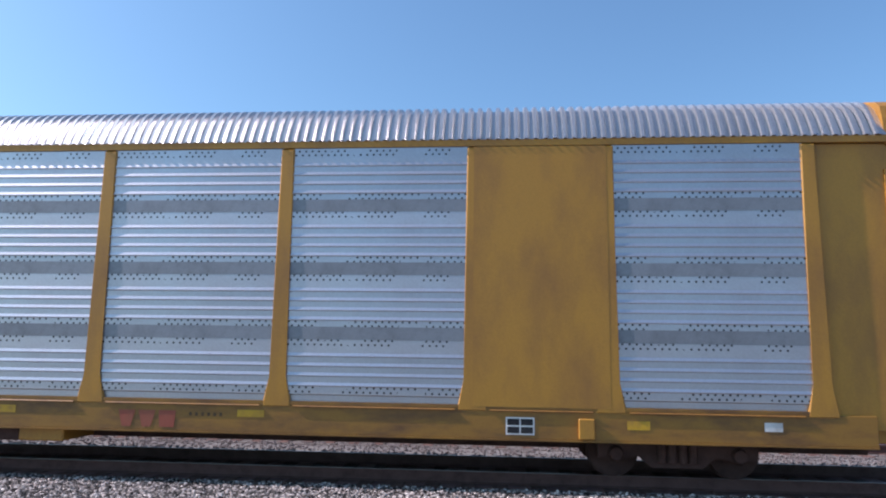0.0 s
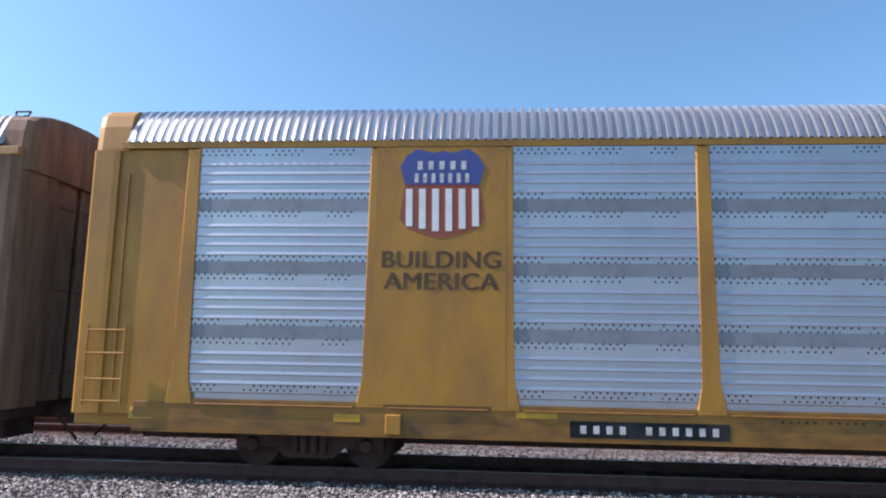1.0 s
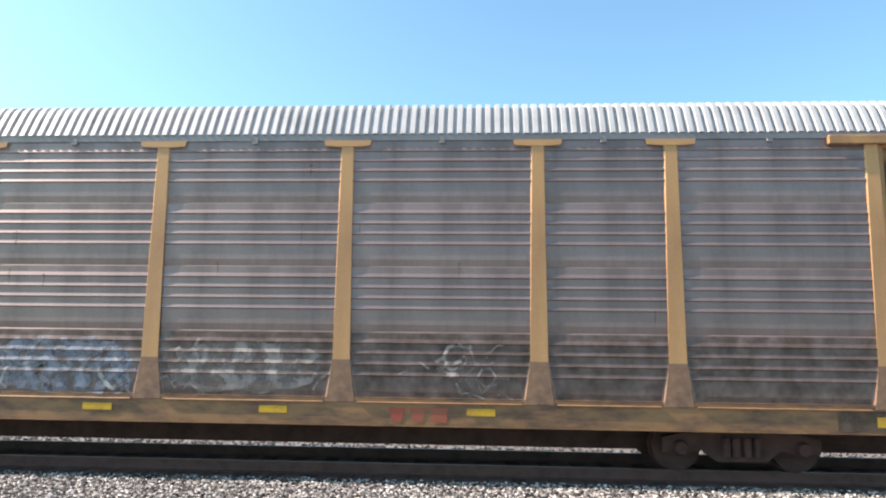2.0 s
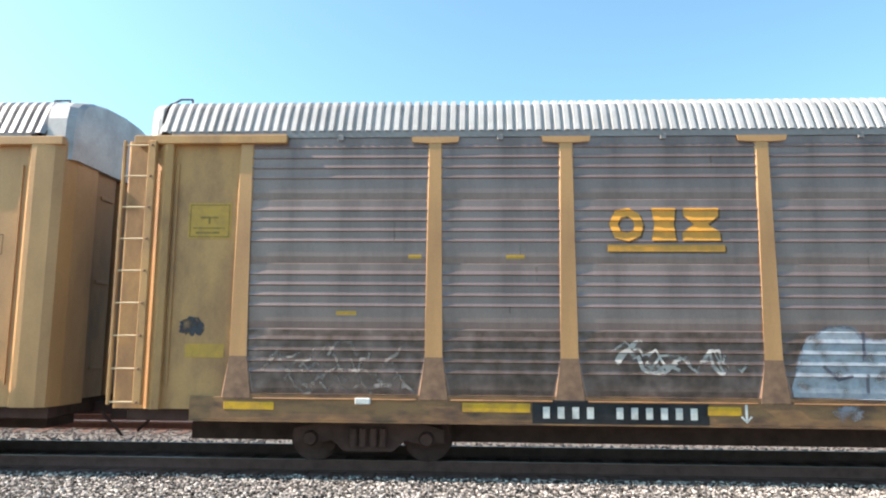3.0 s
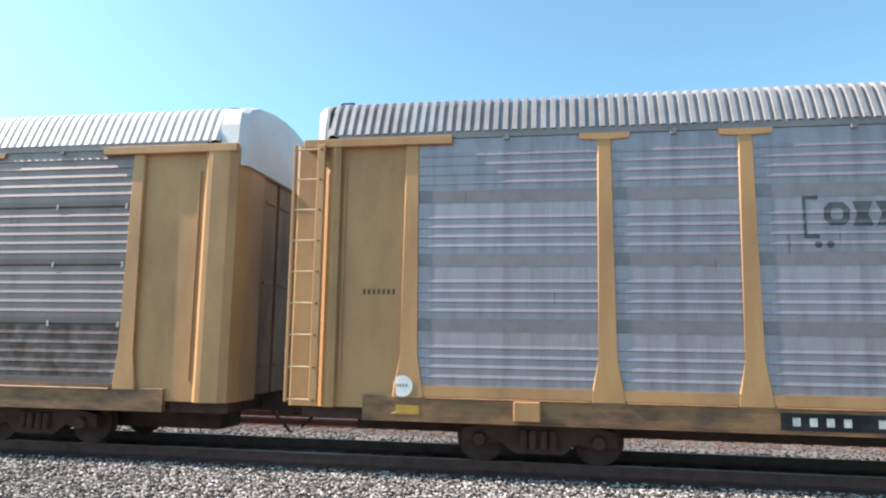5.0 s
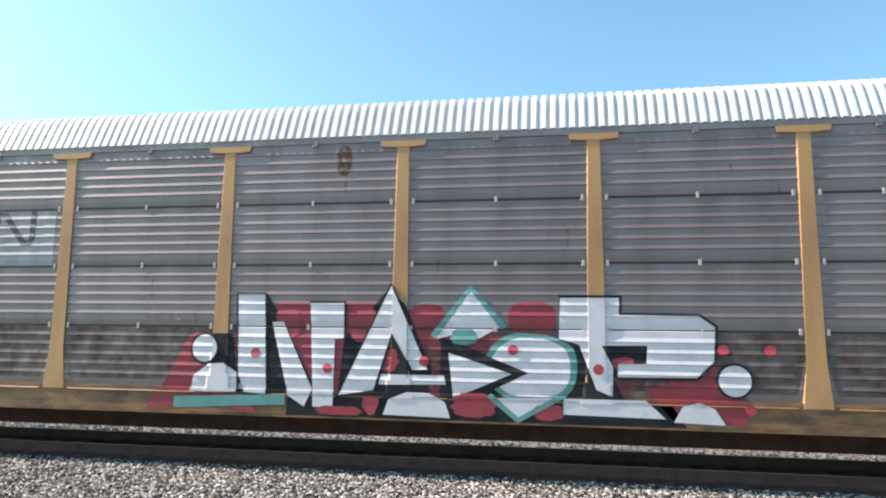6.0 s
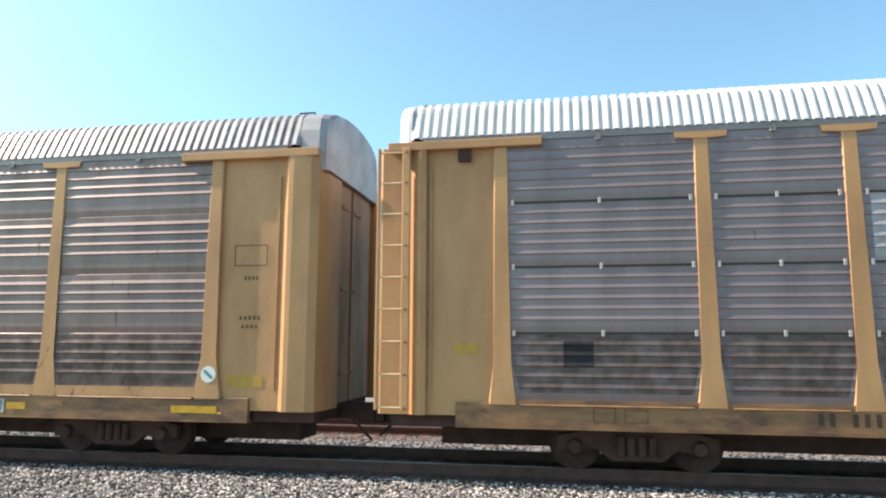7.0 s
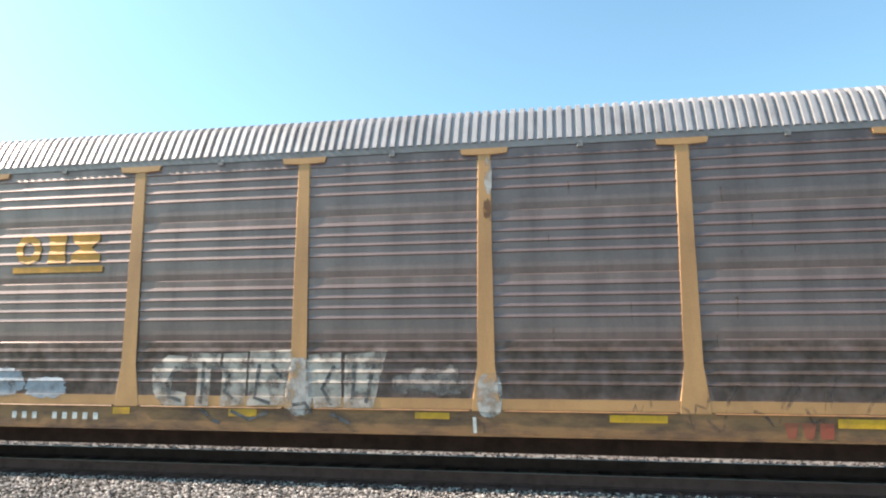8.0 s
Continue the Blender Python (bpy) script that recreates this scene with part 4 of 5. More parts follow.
drape(car_a, A, "sill_plate", [rect(7.60, 8.0, 0.64, 0.88)], WHITE, 0.004, label="white-edged data plate")
drape(car_a, A, "sill_plate", [rect(7.62, 7.79, 0.66, 0.75), rect(7.62, 7.79, 0.77, 0.86), rect(7.81, 7.98, 0.66, 0.75), rect(7.81, 7.98, 0.77, 0.86)], BLACK, 0.008)
drape(car_a, A, "sill_plate", [rect(11.12, 11.36, 0.76, 0.88)], OFFWHITE, 0.005, label="small pale label")
for x0, x1, z0, z1 in ((9.28, 9.59, 0.74, 0.86), (-0.18, 0.27, 0.79, 0.90), (-6.98, -6.40, 0.87, 0.95), (-12.66, -12.3, 0.74, 0.90), (-9.59, -9.2, 0.76, 0.87), (3.7, 4.1, 0.80, 0.9)):
    drape(car_a, A, "reflector", [rect(x0, min(x1, 12.58), z0, z1)], PLACARD, 0.005, label="yellow reflective strip")
drape(car_a, A, "stencil", bars(-3.4, -1.7, 0.88, 0.92, 16, (5, 11)) + bars(2.95, 3.5, 0.80, 0.85, 6), LETTER, 0.005, label="row of small faint bars")
part("equipment_box", boxes((-1.05, 0.24, -1.35, -0.6, 0.36, 0.58), bevel=0.02), UNDER, car_a, "dark box under the sill")
part("equipment_box", boxes((0.27, 0.98, -1.42, -0.6, 0.37, 0.58), bevel=0.02), YELLOW_DEEP, car_a, "yellow box under the sill")
for s in (-1, 1):
    part("jack_pad", boxes((s * 8.72 - 0.11, s * 8.72 + 0.11, -SILL_Y - 0.06, -SILL_Y, 0.60, 0.88), bevel=0.012), YELLOW_DEEP, car_a)
low_ladder = part("ladder", boxes((-13.38, -13.345, -1.60, -1.57, 0.92, 2.10), (-12.80, -12.765, -1.60, -1.57, 0.92, 2.10)), YELLOW_DEEP, car_a, "short yellow corner ladder")
rb = bmesh.new()
rod(rb, (-13.37, -1.59, 0), (-12.77, -1.59, 0), 0.014)
rung = finish("rung", rb, YELLOW_DEEP)
for z in (0.98, 1.30, 1.68, 2.02):
    part("rung", rung, None, low_ladder, at=pose(0, 0, z))

# grimy car: gold emblem, number board, sprayed patches
for car, st in ((car_b, B), (car_e, E)):
    x0 = -6.53
    ring = line([(x0 + 0.40, 3.62), (x0 + 0.28, 3.69), (x0 + 0.14, 3.66), (x0 + 0.07, 3.52), (x0 + 0.13, 3.36), (x0 + 0.28, 3.32), (x0 + 0.41, 3.38), (x0 + 0.44, 3.50)], 0.13, True)
    block = [[(x0 + 0.62, 3.27), (x0 + 0.97, 3.27), (x0 + 0.94, 3.51), (x0 + 0.97, 3.75), (x0 + 0.62, 3.75), (x0 + 0.66, 3.51)]]
    waisted = [[(x0 + 1.08, 3.75), (x0 + 1.58, 3.75), (x0 + 1.58, 3.63), (x0 + 1.43, 3.51), (x0 + 1.60, 3.39), (x0 + 1.60, 3.27), (x0 + 1.06, 3.27), (x0 + 1.06, 3.39), (x0 + 1.23, 3.51), (x0 + 1.08, 3.63)]]
    for k, (lift, mat, dx) in enumerate(((0.005, LETTER, 0.025), (0.009, GOLD, 0.0))):
        for shape in (ring, block, waisted, [rect(x0 - 0.02, x0 + 1.66, 3.11, 3.21)]):
            drape(car, st, "emblem", [[(x + dx, z - dx) for x, z in o] for o in shape], mat, lift, label="gold painted blocks over a gold bar" if k else "dark edge of the painted emblem")
drape(car_b, B, "soot_patch", [blot(-12.88, -12.40, 1.82, 2.16, 31, 40, 0.4)], SPRAY_SOOT, 0.006, label="dark soot smudge")
number_board(car_b, B, -7.66, -5.20, 0.645, 0.985, 11, (4,))
for x0, x1, z0, z1 in ((-12.34, -11.36, 0.81, 0.92), (-8.65, -7.69, 0.81, 0.94), (-5.22, -4.76, 0.80, 0.92), (-2.31, -1.89, 0.81, 0.91), (0.47, 0.91, 0.80, 0.90), (3.10, 3.51, 0.80, 0.90), (6.1, 6.5, 0.8, 0.9), (11.72, 12.17, 0.74, 0.88)):
    drape(car_b, B, "reflector", [rect(x0, x1, z0, z1)], PLACARD, 0.012, label="yellow reflective strip")
sill_blocks(car_b, B, 4.96, 5.86, 0.70, 0.90, RED)
drape(car_b, B, "placard", [rect(-12.78, -12.13, 3.30, 3.84)], OLIVE, 0.005, label="dull yellow notice plate")
drape(car_b, B, "placard", line([(-12.75, 3.33), (-12.16, 3.33), (-12.16, 3.81), (-12.75, 3.81)], 0.02, True) + line([(-12.60, 3.62), (-12.32, 3.62)], 0.03) + line([(-12.46, 3.62), (-12.46, 3.52)], 0.03) + line([(-12.70, 3.46), (-12.22, 3.46)], 0.02) + line([(-12.66, 3.39), (-12.30, 3.39)], 0.03), OLIVE_DARK, 0.009, label="worn dark lines on the notice plate")
drape(car_b, B, "placard", [rect(-12.73, -12.15, 1.54, 1.74)], OLIVE, 0.005, label="dull yellow notice plate")
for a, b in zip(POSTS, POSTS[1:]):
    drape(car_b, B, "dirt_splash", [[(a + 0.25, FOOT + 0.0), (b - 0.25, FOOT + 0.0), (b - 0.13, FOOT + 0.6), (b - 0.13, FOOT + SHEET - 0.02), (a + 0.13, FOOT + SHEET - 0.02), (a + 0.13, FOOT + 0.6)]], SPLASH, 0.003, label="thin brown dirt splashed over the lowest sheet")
bubble = rounded([(-4.02, 1.06), (-3.98, 1.38), (-3.83, 1.83), (-3.67, 1.92), (-3.49, 2.03), (-3.14, 2.02), (-3.04, 1.88), (-2.69, 1.86), (-2.60, 1.95), (-2.38, 1.99), (-2.03, 1.97), (-1.86, 1.87),
                  (-1.57, 1.85), (-1.52, 1.63), (-1.25, 1.70), (-1.23, 1.24), (-1.12, 1.03)], 2)
bubble = [(min(-1.10, max(-4.04, x)), max(1.03, z)) for x, z in bubble]
drape(car_b, B, "graffiti_fill", [bubble], SPRAY_SKY, 0.006, label="faded pale blue graffiti lettering")
drape(car_b, B, "graffiti_line", line(bubble[2:-2], 0.04), SPRAY_BLUE, 0.008, label="faded blue edge of the lettering")
for x0, x1, z in ((-3.50, -3.10, 0.68), (-2.36, -2.10, 0.80), (-1.98, -1.70, 0.68)):
    drape(car_b, B, "graffiti_fill", [blot(x0 - 0.1, x1 + 0.1, z, 1.02, x0, 60, 0.6)], SPRAY_BLUE, 0.013, label="pale blue overspray on the sill")
drape(car_b, B, "graffiti_fill", [rounded([(-2.70, 1.40), (-2.36, 1.42), (-2.33, 1.90), (-2.62, 1.96), (-2.72, 1.80)])], SPRAY_LIGHT, 0.009, label="pale loop in the lettering")
drape(car_b, B, "graffiti_line", [disc(-2.50, 1.64, 0.07, 12)], SPRAY_INK, 0.012, label="dark spot in the lettering")
for pts in ([(-3.02, 1.98), (-3.03, 1.57)], [(-3.0, 1.39), (-3.01, 1.10)], [(-1.82, 1.84), (-1.84, 1.50)], [(-2.30, 1.90), (-2.28, 1.40)], [(-3.6, 1.5), (-3.4, 1.3), (-3.2, 1.36)], [(-2.1, 1.3), (-1.9, 1.42), (-1.7, 1.25)]):
    drape(car_b, B, "graffiti_line", line(pts, 0.045), SPRAY_INK, 0.012, label="dark tick in the lettering")
tagger = random.Random(12)
for x0, x1, z0, z1, n, mat, label in ((-1.12, 1.22, 1.04, 1.84, 60, SPRAY_BLUE, "faded blue scribbled stroke"), (-1.0, 1.1, 1.1, 1.8, 6, SPRAY_LIGHT, "pale scribbled stroke"),
                                      (1.6, 4.1, 1.04, 1.86, 20, SPRAY_ASH, "faded grey scribbled stroke"), (4.4, 6.75, 1.04, 1.80, 16, SPRAY_ASH, "faded grey scribbled stroke"),
                                      (-11.7, -9.3, 1.05, 1.78, 22, SPRAY_ASH, "faded grey scribbled stroke"), (-6.6, -4.4, 1.38, 1.82, 15, SPRAY_LIGHT, "pale scribbled stroke")):
    for k in range(n):
        x, z = tagger.uniform(x0, x1 - 0.2), tagger.uniform(z0 + 0.05, z1 - 0.1)
        run = [(x, z)]
        for _ in range(4):
            run.append((min(x1, run[-1][0] + tagger.uniform(0.03, 0.15)), min(z1, max(z0, run[-1][1] + tagger.uniform(-0.2, 0.2)))))
        drape(car_b, B, "graffiti_line", line(run, tagger.uniform(0.02, 0.06)), mat, 0.006 + 0.0004 * (k % 14), label=label)
drape(car_b, B, "graffiti_fill", [blot(-1.15, 1.24, 1.03, 1.86, 3, 60, 0.12)], SPRAY_BLUE, 0.005, label="faded blue graffiti ground")
drape(car_b, B, "graffiti_fill", [blot(1.6, 4.1, 1.03, 1.86, 4, 60, 0.2)], SPRAY_ASH, 0.005, label="faded grey graffiti ground")
drape(car_b, B, "sill_mark", line([(-4.69, 0.97), (-4.69, 0.72)], 0.035) + line([(-4.76, 0.79), (-4.69, 0.71), (-4.62, 0.79)], 0.03), OFFWHITE, 0.013, label="white painted arrow")
part("jack_pad", boxes((-10.18, -9.96, -SILL_Y - 0.06, -SILL_Y, 0.90, 0.99), bevel=0.012), OFFWHITE, car_b, "pale bracket on the sill")

drape(car_b, B, "grime_film", [rect(12.10, 12.94, 0.86, 4.70)], HEAVY_GRIME, 0.004, label="rusty brown grime over the end panel")
drape(car_b, B, "grime_film", [rect(11.2, 12.58, 0.68, 0.98)], HEAVY_GRIME, 0.004, label="dark grime on the sill")
for x0, z0 in ((12.24, 2.35), (12.50, 2.30), (12.30, 1.90), (12.62, 1.95)):
    drape(car_b, B, "graffiti_line", line([(x0, z0), (x0 + 0.02, z0 + 0.28), (x0 + 0.16, z0 + 0.25), (x0 + 0.05, z0 + 0.14)], 0.04), SPRAY_LIGHT, 0.007, label="faint pale scrawl on the grime")

# silver car: bracketed emblem, throw-up lettering, brake gear
drape(car_c, C, "emblem", line([(-6.22, 3.82), (-6.40, 3.82), (-6.40, 3.28), (-6.22, 3.28)], 0.06) + line([(-5.18, 3.82), (-5.0, 3.82), (-5.0, 3.28), (-5.18, 3.28)], 0.06)
      + line([(-5.92, 3.71), (-6.06, 3.71), (-6.11, 3.65), (-6.11, 3.53), (-6.06, 3.47), (-5.92, 3.47), (-5.87, 3.53), (-5.87, 3.65)], 0.09, True)
      + [[(-5.79, 3.42), (-5.53, 3.42), (-5.60, 3.59), (-5.53, 3.76), (-5.79, 3.76), (-5.73, 3.59)], [(-5.50, 3.42), (-5.19, 3.42), (-5.27, 3.59), (-5.19, 3.76), (-5.50, 3.76), (-5.42, 3.59)]]
      + [disc(x, 3.17, 0.05, 10) for x in (-6.24, -6.09, -5.34, -5.20)], LETTER_GREY, 0.005, label="dark grey emblem blocks between brackets")
number_board(car_c, C, -6.84, -4.34, 0.68, 0.91, 11, (4,))
first = [[(-4.09, 1.96), (-3.98, 2.11), (-3.75, 2.15), (-3.56, 2.03), (-3.50, 1.74), (-3.53, 1.45), (-3.70, 1.32), (-3.51, 1.17), (-3.33, 1.08), (-3.28, 0.93), (-3.35, 0.66), (-3.80, 0.62), (-3.98, 0.85), (-4.12, 1.15), (-4.15, 1.60)],
         [(-3.47, 2.03), (-3.29, 2.13), (-3.06, 2.08), (-2.91, 1.88), (-2.80, 1.62), (-2.73, 1.31), (-2.75, 0.97), (-2.82, 0.66), (-3.28, 0.66), (-3.30, 1.04), (-3.47, 1.43), (-3.50, 1.74)],
         [(-2.91, 2.09), (-2.64, 2.12), (-2.35, 2.02), (-2.32, 1.85), (-2.44, 1.63), (-2.69, 1.43), (-2.33, 1.41), (-2.16, 1.26), (-2.08, 1.03), (-2.08, 0.66), (-2.75, 0.66), (-2.73, 1.01), (-2.74, 1.36), (-2.81, 1.71)]]
first += [[(-2.29, 2.05), (-2.02, 2.07), (-1.94, 2.14), (-1.70, 2.15), (-1.55, 1.99), (-1.51, 1.73), (-1.60, 1.55), (-1.84, 1.44), (-1.58, 1.43), (-1.39, 1.26), (-1.32, 1.01), (-1.38, 0.70), (-1.91, 0.62), (-1.97, 0.99), (-2.12, 1.33), (-2.33, 1.54)],
          [(-1.44, 2.08), (-1.31, 2.19), (-1.17, 2.10), (-0.96, 1.82), (-0.76, 1.48), (-0.56, 1.19), (-0.54, 0.86), (-0.62, 0.62), (-0.99, 0.58), (-1.13, 0.72), (-1.20, 1.01), (-1.23, 1.30), (-1.49, 1.56), (-1.50, 1.86)]]
second = [[(0.31, 1.84), (0.38, 2.09), (0.57, 2.22), (0.83, 2.22), (0.98, 2.08), (1.01, 1.85), (0.92, 1.64), (0.66, 1.53), (0.40, 1.57)],
          [(0.29, 1.25), (0.41, 1.42), (0.69, 1.47), (0.96, 1.41), (1.09, 1.23), (1.10, 0.95), (1.02, 0.62), (0.36, 0.60), (0.23, 0.92)],
          [(0.98, 2.13), (1.14, 2.23), (1.37, 2.21), (1.57, 2.14), (1.64, 1.91), (1.59, 1.65), (1.37, 1.47), (1.26, 1.49), (1.02, 1.68)],
          [(1.06, 1.44), (1.24, 1.49), (1.44, 1.34), (1.52, 1.08), (1.50, 0.64), (1.04, 0.62), (1.08, 1.11)],
          [(1.64, 2.05), (1.77, 2.20), (1.99, 2.25), (2.21, 2.21), (2.30, 1.74), (2.36, 1.35), (2.35, 1.01), (2.28, 0.64), (1.55, 0.64), (1.56, 1.40), (1.62, 1.62), (1.66, 1.82)]]
second += [[(2.32, 2.05), (2.48, 2.21), (2.65, 2.19), (2.80, 1.97), (2.84, 1.75), (2.86, 1.30), (2.87, 0.64), (2.29, 0.62), (2.37, 1.09), (2.38, 1.53), (2.33, 1.79)],
           [(2.88, 2.10), (3.00, 2.21), (3.22, 2.24), (3.41, 2.12), (3.46, 1.84), (3.46, 1.63), (3.28, 1.50), (3.27, 1.20), (3.33, 0.66), (2.88, 0.64), (2.87, 1.30), (2.84, 1.79)],
           [(3.51, 2.02), (3.60, 2.19), (3.75, 2.24), (3.92, 2.19), (4.02, 1.98), (4.04, 1.68), (4.04, 1.21), (3.95, 0.68), (3.36, 0.66), (3.30, 0.98), (3.30, 1.37), (3.50, 1.58)]]
for group, wide in ((first, 0.034), (second, 0.022)):
    for k, o in enumerate(group):
        o = rounded(o)
        drape(car_c, C, "graffiti_fill", [o], GRAFF_BLACK, 0.007 + 0.0015 * k, label="black sprayed bubble letter")
        drape(car_c, C, "graffiti_line", line(o, wide, True), SPRAY_WHITE, 0.021 + 0.0012 * k, label="white sprayed outline")
drape(car_c, C, "graffiti_line", [rounded([(-2.68, 1.48), (-2.43, 1.71), (-2.39, 1.46), (-2.63, 1.33)], 2)], SPRAY_WHITE, 0.033, label="pale gap in the lettering")
for x, z0 in ((1.56, 1.40), (2.36, 1.45), (2.86, 1.42), (3.30, 1.36)):
    drape(car_c, C, "graffiti_line", line([(x, z0), (x + 0.02, 1.05), (x, 0.66)], 0.03), SPRAY_WHITE, 0.034, label="white sprayed inner line")
drape(car_c, C, "graffiti_line", line([(2.40, 1.62), (2.72, 1.62)], 0.04), OFFWHITE, 0.034, label="white sprayed inner line")
drape(car_c, C, "graffiti_line", line([(0.28, 1.47), (0.46, 1.50), (0.74, 1.46)], 0.05), OFFWHITE, 0.034, label="white sprayed inner line")
drape(car_c, C, "graffiti_line", line([(0.0, 2.05), (0.10, 1.95), (0.24, 1.78)], 0.03), SPRAY_WHITE, 0.012, label="stray white spray mark")
drape(car_c, C, "graffiti_line", [disc(-3.20, 1.37, 0.11, 16, 0.25)], OFFWHITE, 0.034, label="pale middle of a letter")
for pts, w in (([(-3.86, 1.33), (-3.66, 1.34), (-3.56, 1.44)], 0.05), ([(-3.66, 1.33), (-3.50, 1.18), (-3.36, 1.08)], 0.03), ([(-1.34, 1.29), (-1.11, 1.30)], 0.05), ([(-1.24, 1.28), (-1.19, 1.01), (-1.07, 0.63)], 0.04), ([(-1.90, 1.45), (-1.66, 1.44)], 0.045)):
    drape(car_c, C, "graffiti_line", line(pts, w), SPRAY_WHITE, 0.036, label="white sprayed inner line")
ink = line([(9.32, 1.78), (9.36, 1.30), (9.52, 1.16), (9.70, 1.30), (9.72, 1.76), (9.55, 1.70), (9.56, 1.28)], 0.09) + line([(9.84, 1.18), (9.88, 1.72), (10.06, 1.34), (10.24, 1.74), (10.28, 1.20)], 0.09)
ink += line([(10.42, 1.74), (10.44, 1.20), (10.66, 1.22), (10.72, 1.46), (10.46, 1.52)], 0.09) + [disc(11.0, 1.42, 0.21, 16, 0.27)]
drape(car_c, C, "graffiti_line", ink, SPRAY_INK, 0.006, label="faded dark sprayed tag")
drape(car_c, C, "graffiti_line", bars(4.8, 5.86, 1.29, 1.35, 12, (4, 9)), OFFWHITE, 0.005, label="row of small pale bars")
sill_blocks(car_c, C, 4.68, 5.18, 0.71, 0.83, LETTER)
drape(car_c, C, "sill_plate", [rect(6.46, 6.89, 0.68, 0.93)], WHITE, 0.006, label="white-edged data plate")
drape(car_c, C, "sill_plate", [rect(6.49, 6.72, 0.71, 0.90), rect(6.74, 6.86, 0.71, 0.90)], BLACK, 0.010)
drape(car_c, C, "placard", line([(12.26, 3.06), (12.76, 3.06), (12.76, 3.36), (12.26, 3.36)], 0.018, True), LETTER, 0.005, label="thin outlined square")
drape(car_c, C, "placard", [rect(12.39, 12.64, 2.90, 3.02)], WHITE, 0.006, label="small white label")
drape(car_c, C, "placard", bars(-12.67, -12.14, 2.47, 2.55, 7), LETTER, 0.005, label="faint stencilled bars")
for x0, x1, z0, z1 in ((11.73, 12.15, 0.70, 0.85), (-12.16, -11.75, 0.73, 0.86)):
    drape(car_c, C, "placard", [rect(x0, x1, z0, z1)], OLIVE, 0.006, label="dull yellow plate on the sill")
for x0, x1, z0, z1 in ((-3.90, -3.49, 0.70, 0.79), (-0.18, 0.25, 0.69, 0.79), (3.57, 4.03, 0.73, 0.82), (2.7, 2.95, 0.73, 0.82)):
    drape(car_c, C, "reflector", [rect(x0, x1, z0, z1)], PLACARD, 0.036, label="yellow reflective strip")
for x in (11.95, -12.0):
    drape(car_c, C, "round_sign", [disc(x, 1.13, 0.155, 24)], WHITE, 0.008, label="white round sticker on the post foot")
    drape(car_c, C, "round_sign", bars(x - 0.09, x + 0.09, 1.12, 1.16, 4), LETTER_GREY, 0.012)
for x in (10.08, -10.19):
    part("jack_pad", boxes((x - 0.19, x + 0.19, -SILL_Y - 0.08, -SILL_Y, 0.68, 0.96), bevel=0.015), YELLOW_TAN, car_c, "yellow bracket on the sill")
part("jack_pad", boxes((12.20, 12.46, -SILL_Y - 0.10, -SILL_Y, 0.60, 0.88), bevel=0.015), YELLOW_TAN, car_c, "yellow bracket on the sill")
part("brake_platform", boxes((11.87, 12.31, -1.72, -1.48, 1.52, 1.56), (11.87, 11.90, -1.72, -1.69, 1.36, 1.56), (12.28, 12.31, -1.72, -1.69, 1.30, 1.56), (11.88, 12.3, -1.60, -1.48, 1.36, 1.52)), YELLOW_TAN, car_c, "small yellow brake step")
bm = bmesh.new()
for k in range(20):
    a, b = 6.28319 * k / 20, 6.28319 * (k + 1) / 20
    rod(bm, (12.45 + 0.20 * math.cos(a), -1.68, 1.52 + 0.20 * math.sin(a)), (12.45 + 0.20 * math.cos(b), -1.68, 1.52 + 0.20 * math.sin(b)), 0.018, 6)
for k in range(5):
    a = 6.28319 * k / 5
    rod(bm, (12.45, -1.66, 1.52), (12.45 + 0.20 * math.cos(a), -1.68, 1.52 + 0.20 * math.sin(a)), 0.014, 6)
rod(bm, (12.45, -1.66, 1.52), (12.45, -1.47, 1.52), 0.05, 10)
part("brake_wheel", bm, YELLOW_RUST, car_c, "dark hand brake wheel")
bm = bmesh.new()
rod(bm, (12.42, -1.60, 1.80), (12.55, -1.60, 1.95), 0.018)
rod(bm, (12.55, -1.60, 1.95), (12.60, -1.50, 1.98), 0.018)
part("brake_lever", bm, OFFWHITE, car_c, "pale brake lever")
bm = bmesh.new()
rod(bm, (1.0, -1.44, 0.55), (12.3, -1.44, 0.55), 0.018)
rod(bm, (1.0, -1.44, 0.55), (0.6, -0.9, 0.6), 0.018)
part("brake_pipe", bm, YELLOW_TAN, car_c, "thin pipe slung under the sill")
for x in (6.0, 8.3, 9.8, 11.6):
    part("pipe_clamp", boxes((x - 0.04, x + 0.04, -1.48, -1.41, 0.53, 0.64), bevel=0.01), YELLOW_RUST, car_c)

# grey car: white panel with a dark looping emblem, colourful lettering
drape(car_d, D, "emblem_field", [rect(-6.92, -4.50, 2.94, 3.90)], WHITE_FIELD, 0.004, label="white painted field")
drape(car_d, D, "emblem", line([(-5.74, 3.72), (-5.84, 3.79), (-6.38, 3.79), (-6.47, 3.70), (-6.47, 3.38), (-6.38, 3.30), (-5.84, 3.30), (-5.74, 3.38)], 0.105, True)
      + line([(-5.62, 3.30), (-5.62, 3.68), (-5.56, 3.81), (-5.46, 3.80), (-5.10, 3.34), (-4.98, 3.32), (-4.92, 3.42), (-4.92, 3.86)], 0.105), LETTER_GREY, 0.010, label="dark looping emblem")
drape(car_d, D, "sill_mark", bars(-7.80, -6.55, 0.76, 0.93, 9, (2,)), DEEP_BROWN, 0.005, label="line of dark painted marks")
drape(car_d, D, "dark_patch", [rect(-11.05, -10.63, 1.50, 1.86)], BLACK, 0.006, label="dark painted square patch")
drape(car_d, D, "placard", [rect(-12.63, -12.26, 1.68, 1.83)], OLIVE, 0.006, label="dull yellow plate")
